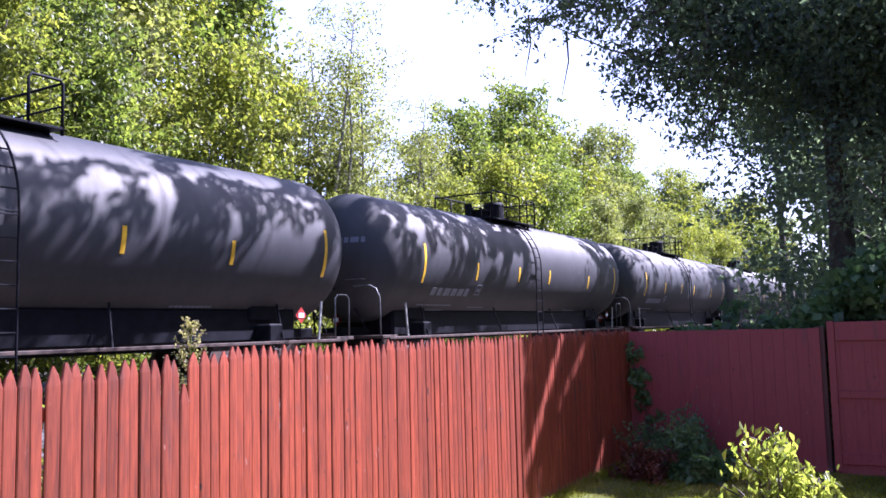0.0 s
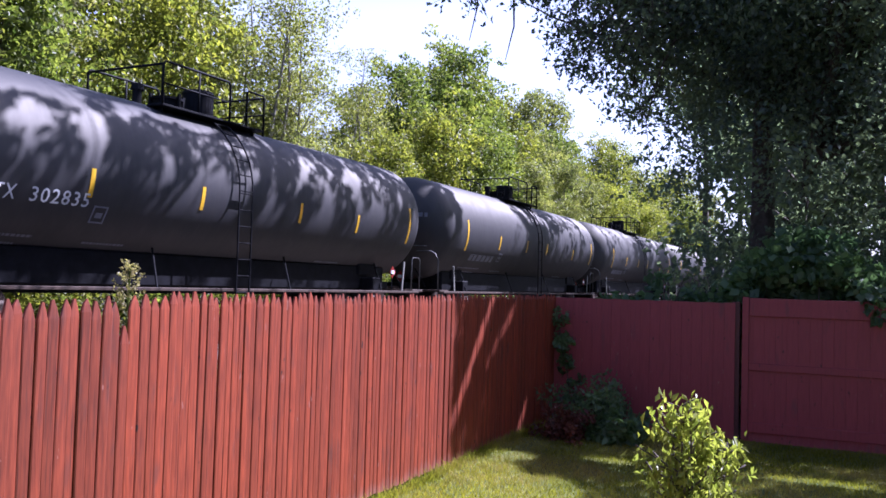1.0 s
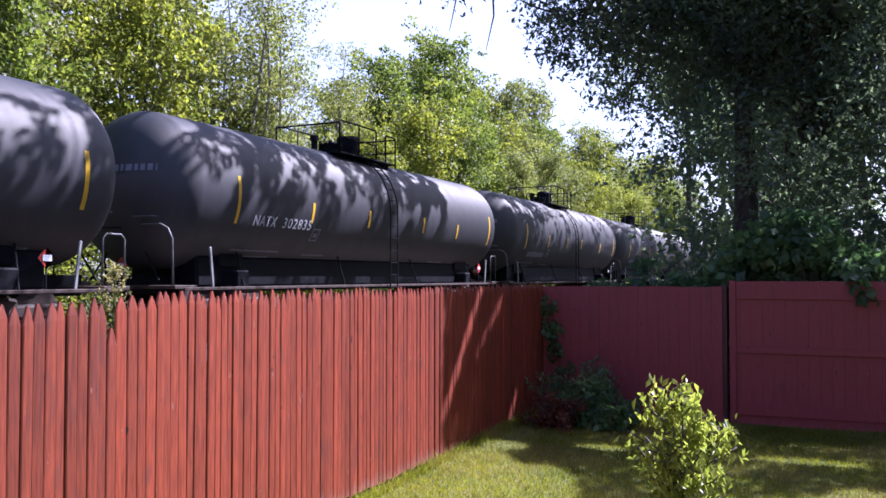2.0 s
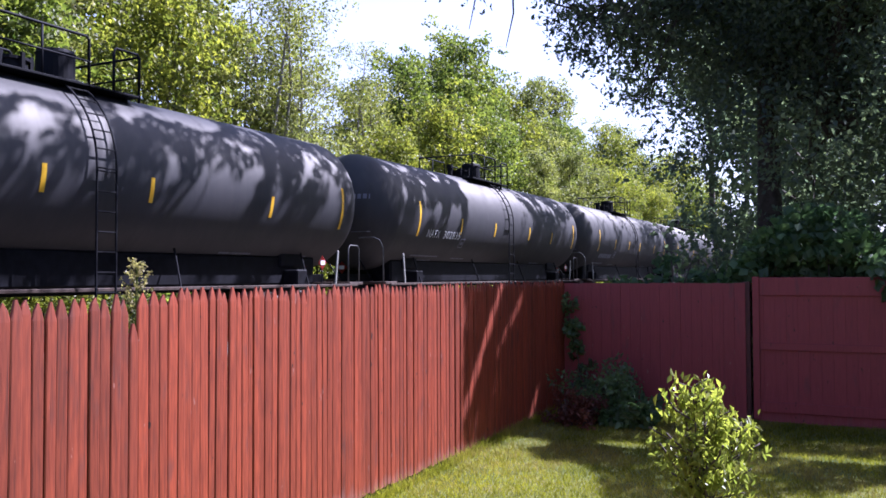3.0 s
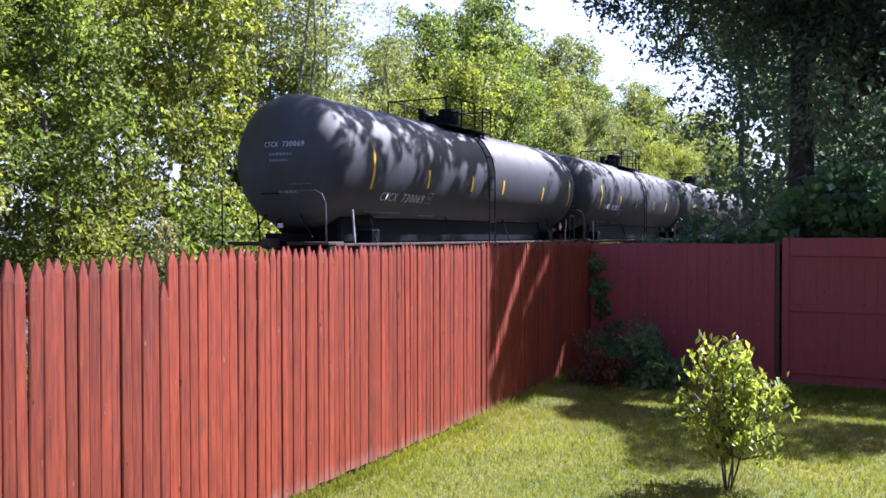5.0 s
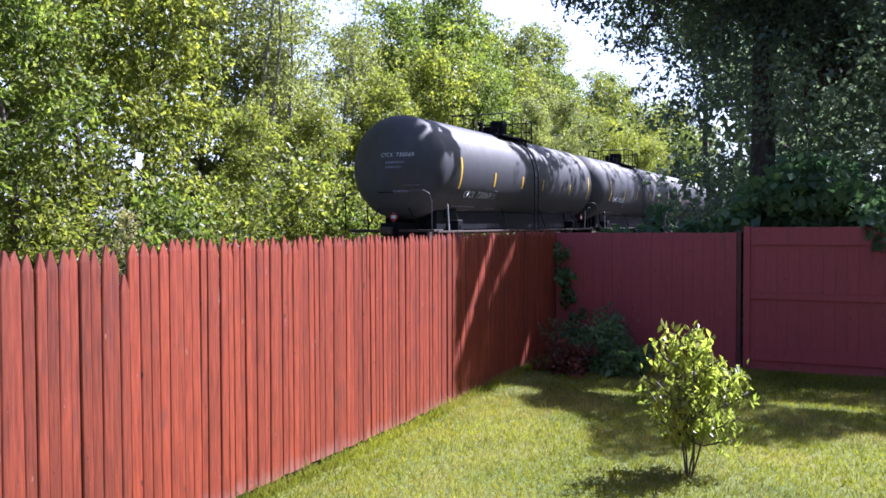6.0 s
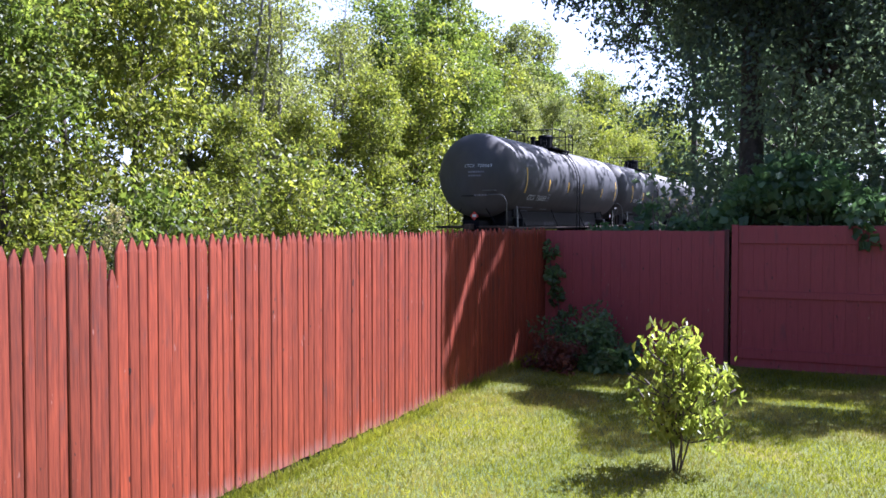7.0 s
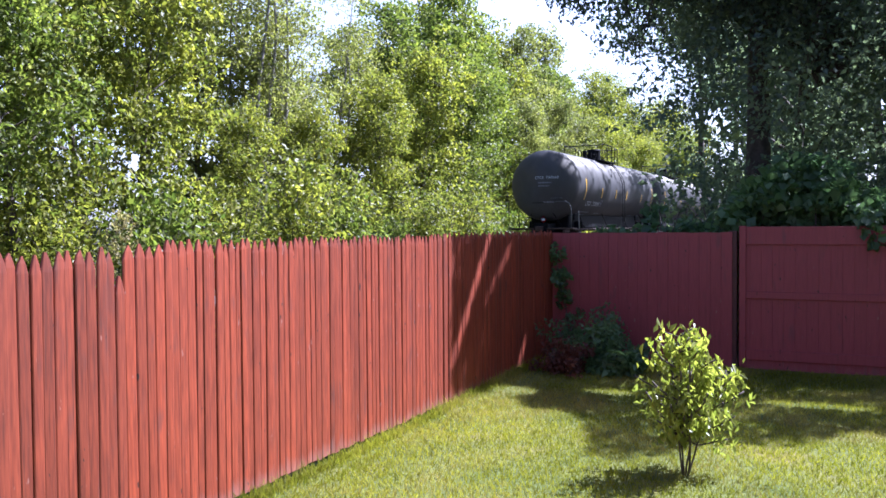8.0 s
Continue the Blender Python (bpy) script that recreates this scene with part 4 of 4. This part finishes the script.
        tube(bm, sag, [0.035 * (1 - 0.9 * u) + 0.005 for u in np.linspace(0, 1, 9)], 5)
        for j in range(2, 9):
            for _ in range(4):
                twig = Vector((rng.normal(), rng.normal(), rng.normal() * 0.5 - 0.5)).normalized() * rng.uniform(0.35, 0.9)
                tube(bm, [sag[j], sag[j] + twig * 0.6 + Vector((0, 0, 0.06)), sag[j] + twig], [0.009, 0.006, 0.003], 4)
                for u in np.linspace(0.25, 1.05, 13):
                    sprays.append(sag[j] + twig * u + Vector(rng.normal(size=3) * 0.07))
    keep, over_track = [], []
    for n, (x, y, z, r) in enumerate(clumps + high):
        wx, wy = x + bx, y + by
        az = math.degrees(math.atan2(-wx, wy))
        up = math.degrees(math.atan2(z - 1.95, math.hypot(wx, wy)))
        if az > 12 and up < 7.0 + (min(az, 29) - 12.7) * 0.88:
            continue
        if 6 < az <= 12 and up < 6.5 and rng.uniform() < 0.75:
            continue
        if -4 < az <= 12 and up < 10 and n % 10 < 3:
            continue
        if az > 28 and up < 23.5:
            continue
        if az > 12.5 and n < len(clumps) and rng.uniform() < min(0.6, 0.2 + 0.06 * (az - 12.5)):
            continue
        if wy < 12.8 and z < 3.4:
            continue
        if az < 15 and up > 12:                            # the crown closes higher up
            r *= 1.3
        (keep if n < len(clumps) else over_track).append((x, y, z, r))
    part("trunk", bm, BARK, e, smooth=True)
    near, far = (np.array([p for p in pts if not yard_in_sun(p[0] + bx, p[1] + by, p[2]) and not train_in_sun(p[0] + bx, p[1] + by, p[2])]) for pts in (np.concatenate([clump_points(rng, keep, 165), np.array(sprays)]), clump_points(rng, over_track, 300)))
    link_mesh("crown", leaf_mesh("crown", np.concatenate([near, far]), np.concatenate([np.full(len(near), 0.108), np.full(len(far), 0.20)]), rng, slim=0.55), LEAF_D, e)


build_big_tree()


def build_back_trees():
    """Dark trees behind the shade tree that close the view."""
    rng = random.Random(4)
    kinds = [tree("tree", 51, 13.0, 4.6, BARK, LEAF_D, low=0.04, per=85, leafsize=0.24, limbs=34, label="dense dark green tree behind the back fence")]
    spots = [(0, 3.5, 20.5, 0.95), (0, 8.5, 19.0, 1.0), (0, -1.2, 24.0, 1.0), (0, 4.0, 26.0, 1.05), (0, 12.0, 15.0, 1.0), (0, 0.8, 31.0, 1.3), (0, 9.0, 26.0, 1.0), (0, -1.8, 36.5, 1.1), (0, -2.8, 46.5, 1.0), (0, -3.0, 57.0, 1.1), (0, -3.4, 68.0, 1.3), (0, -3.0, 82.0, 1.4)]
    scatter(kinds, spots, "trees behind the back fence", rng)
    # high crowns added on the sun's side to shade stretches of the train
    for seed, x, y, h in ((53, -5.2, 36.7, 21.0), (54, -5.0, 44.5, 21.0), (55, -4.2, 54.0, 21.0), (56, -4.0, 62.0, 20.0)):
        high = tree("tree", seed, h, 4.8, BARK, LEAF_D, low=0.42, per=110, leafsize=0.26, limbs=26, spare=(x, y), label="high-crowned dark green tree added to shade the train")
        high.matrix_basis = place(None, x, y, z=-0.05)
        high["group"] = "trees behind the back fence"
    low = [bush("bush", 52, 3.2, 1.9, LEAF_D, per=240, leafsize=0.17, n=20, label="dark green undergrowth behind the back fence")]
    spots = [(0, x, y, s) for x, y, s in ((-1.6, 14.6, 0.75), (0.4, 14.2, 0.85), (2.4, 14.5, 0.95), (4.5, 15.0, 1.0), (-0.8, 19.0, 1.0), (1.6, 18.0, 1.1), (6.8, 16.5, 1.1))]
    scatter(low, spots, "undergrowth behind the back fence", rng)


build_back_trees()


def build_vines():
    rng = np.random.default_rng(91)
    e = empty("vine_thicket", pose(0, 12.35, 0))
    tagged(e, "dark green vine thicket heaped over the back fence", "vine")
    clumps = []
    bm = bmesh.new()
    for k in range(330):
        x = rng.uniform(-3.4, 0.45)
        h = 1.95 + 0.82 * math.exp(-((x + 0.55) / 0.85) ** 2) + 0.42 * math.exp(-((x + 2.5) / 0.7) ** 2)
        z = rng.uniform(1.25, h)
        clumps.append((x, rng.uniform(-0.12, 0.75), max(z, 1.85) if rng.uniform() < 0.5 else z, rng.uniform(0.16, 0.3)))
    clumps = [(x, y, z - (0.22 if x < -1.7 else 0.0), r) for x, y, z, r in clumps]
    clumps = [c for c in clumps if c[0] > -1.45 or rng.uniform() < 0.22]
    clumps = [(x, max(y, 0.3) if z < 1.95 else y, z, r) for x, y, z, r in clumps]
    clumps += [(0.20 + 0.05 * k, -0.52, 1.92 - 0.09 * k, 0.13) for k in range(4)]
    for k in range(9):
        x = -2.7 + 0.35 * k
        limb(bm, (x, 0.3, 0), (rng.normal() * 0.1, 0, 1), 2.2, 0.03, rng, 0.12, 6, 5)
    part("branchwork", bm, BARK, e, smooth=True)
    link_mesh("foliage", leaf_mesh("foliage", clump_points(rng, clumps, 700, 0.85), 0.135, rng, slim=0.85), LEAF_E, e)


build_vines()


def build_corner_plants():
    for ob, x, y in ((bush("bush", 61, 0.80, 0.56, LEAF_E, per=1300, leafsize=0.07, n=16, label="dark green leafy bush in the fence corner"), -3.15, 11.25),
                     (bush("bush", 62, 0.46, 0.36, LEAF_E, per=1700, leafsize=0.13, n=14, label="low fresh green broad-leaved plant beside the back fence"), -2.66, 10.7),
                     (bush("bush", 63, 0.50, 0.36, LEAF_RED, per=2600, leafsize=0.055, n=18, label="rounded burgundy-leaved bush in the fence corner"), -3.28, 10.5)):
        ob.matrix_basis = place(None, x, y)
        ob["group"] = "bushes in the fence corner"
    rng = np.random.default_rng(64)
    e = empty("climbing_vine", pose(-3.62, 11.72, 0))
    tagged(e, "sparse green vine climbing in the fence corner", "vine")
    bm = bmesh.new()
    q = limb(bm, (0, 0, 0), (0.03, 0, 1), 1.5, 0.012, rng, 0.14, 8, 5)
    part("branchwork", bm, BARK, e)
    cl = [(*(p + Vector(rng.normal(size=3) * 0.06)), rng.uniform(0.09, 0.17)) for p in q[2:] for _ in range(2)]
    link_mesh("foliage", leaf_mesh("foliage", clump_points(rng, cl, 1800), 0.08, rng, slim=0.75), LEAF_E, e)


build_corner_plants()


def build_shrub():
    """The young shrub on the lawn, leaf by leaf along its twigs."""
    rng = np.random.default_rng(17)
    e = empty("shrub", pose(-1.11, 6.6, 0))
    tagged(e, "young yellow-green leafy shrub standing on the lawn", "shrub")
    bm = bmesh.new()
    cent = []
    for k in range(5):
        az = k * 2.4
        s = (0.06, 0.36, 0.16, 0.46, 0.30)[k]
        h = (1.12, 0.98, 1.08, 0.82, 1.0)[k]
        q = limb(bm, (0.015 * math.cos(az), 0.015 * math.sin(az), -0.03), (math.cos(az) * s, math.sin(az) * s, 1.0), h, 0.008, rng, 0.07, 9, 6)
        for j in range(3, 10):
            for _ in range(3 if j < 6 else 2):
                a2 = rng.uniform(0, math.tau)
                reach = rng.uniform(0.20, 0.46) * (1.0 if j < 6 else 0.75 if j < 8 else 0.4)
                t = limb(bm, q[j], (math.cos(a2), math.sin(a2), rng.uniform(0.2, 0.7)), reach, 0.0022, rng, 0.14, 6, 4)
                for p in t[3:]:
                    for _ in range(5):
                        cent.append(p + Vector(rng.normal(size=3) * 0.046) - Vector((0, 0, 0.05)))
    part("branchwork", bm, BARK, e, smooth=True)
    link_mesh("foliage", leaf_mesh("foliage", np.array(cent), 0.076, rng, droop=1.6, slim=0.42, fold=0.35), LEAF_SHRUB, e)


build_shrub()


def build_weeds():
    """Tall weeds between the fence and the track."""
    rng = np.random.default_rng(41)

    def plume(seed, h):
        g = np.random.default_rng(seed)
        e = empty("tall_weed")
        bm = bmesh.new()
        cent = []
        q = limb(bm, (0, 0, 0), (0.0, 0.012, 1), h, 0.008, g, 0.012, 12, 5)
        for k in range(34):                                # side sprays, shorter towards the tip
            u = (k + 0.5) / 34
            p = q[9].lerp(q[12], u)
            az = k * 2.4
            reach = 0.05 + 0.22 * (1 - u) ** 0.8 * g.uniform(0.6, 1.0)
            tip = p + Vector((math.cos(az) * 0.75, math.sin(az) * 0.75, 0.75)) * reach
            tube(bm, [p, tip], [0.003, 0.0015], 4)
            for _ in range(22):
                cent.append(p.lerp(tip, g.uniform(0.3, 1.05)) + Vector(g.normal(size=3) * 0.008))
        for j in range(3, 9):
            for _ in range(10):
                cent.append(q[j] + Vector(g.normal(size=3) * 0.04))
        part("branchwork", bm, LEAF_B, e)
        tagged(link_mesh("plume", leaf_mesh("plume", np.array(cent), 0.022, g, slim=0.7), WEED, e), kind="stuff")
        tagged(e, "pale yellow-green flowering weed behind the fence", "weed", "weeds behind the fence")
        return e

    w = plume(42, 2.06)
    w.matrix_basis = place(None, -4.6, 4.42)
    kinds = [bush("bush", 71, 1.3, 0.8, LEAF_A, per=420, leafsize=0.08, label="low green weeds along the track")]
    spots = [(0, -8.6 + rng.uniform(-0.7, 0.9), y, rng.uniform(0.75, 1.05)) for y in np.arange(3.0, 34, 1.5)]
    scatter(kinds, spots, "weeds along the track", random.Random(5))


build_weeds()


def build_grass():
    rng = np.random.default_rng(6)
    n = 170000
    x = rng.uniform(-3.86, 3.2, n)
    y = 3.6 + 8.25 * rng.uniform(0, 1, n)
    edge = rng.uniform(size=n) < 0.035
    x[edge] = -3.89 + np.abs(rng.normal(size=edge.sum())) * 0.07
    z = np.array([ground_height(a, b) for a, b in zip(x, y)])
    h = rng.uniform(0.02, 0.05, n)
    h[edge] *= rng.uniform(1, 3.2, edge.sum())
    a = rng.uniform(0, math.tau, n)
    w = rng.uniform(0.003, 0.006, n)
    lean = rng.normal(size=(n, 2)) * 0.5 * h[:, None]
    p0 = np.stack([x - np.cos(a) * w, y - np.sin(a) * w, z - 0.005], 1)
    p1 = np.stack([x + np.cos(a) * w, y + np.sin(a) * w, z - 0.005], 1)
    p2 = np.stack([x + lean[:, 0], y + lean[:, 1], z + h], 1)
    v = np.stack([p0, p1, p2], 1).reshape(-1, 3)
    me = bpy.data.meshes.new("grass")
    me.vertices.add(len(v))
    me.vertices.foreach_set("co", v.ravel())
    me.loops.add(3 * n)
    me.loops.foreach_set("vertex_index", np.arange(3 * n, dtype=np.int32))
    me.polygons.add(n)
    me.polygons.foreach_set("loop_start", np.arange(n, dtype=np.int32) * 3)
    me.update(calc_edges=True)
    tagged(link_mesh("grass", me, GRASS), "short mown lawn grass, longer along the fence", "grass", kind="stuff")


build_grass()

motions()
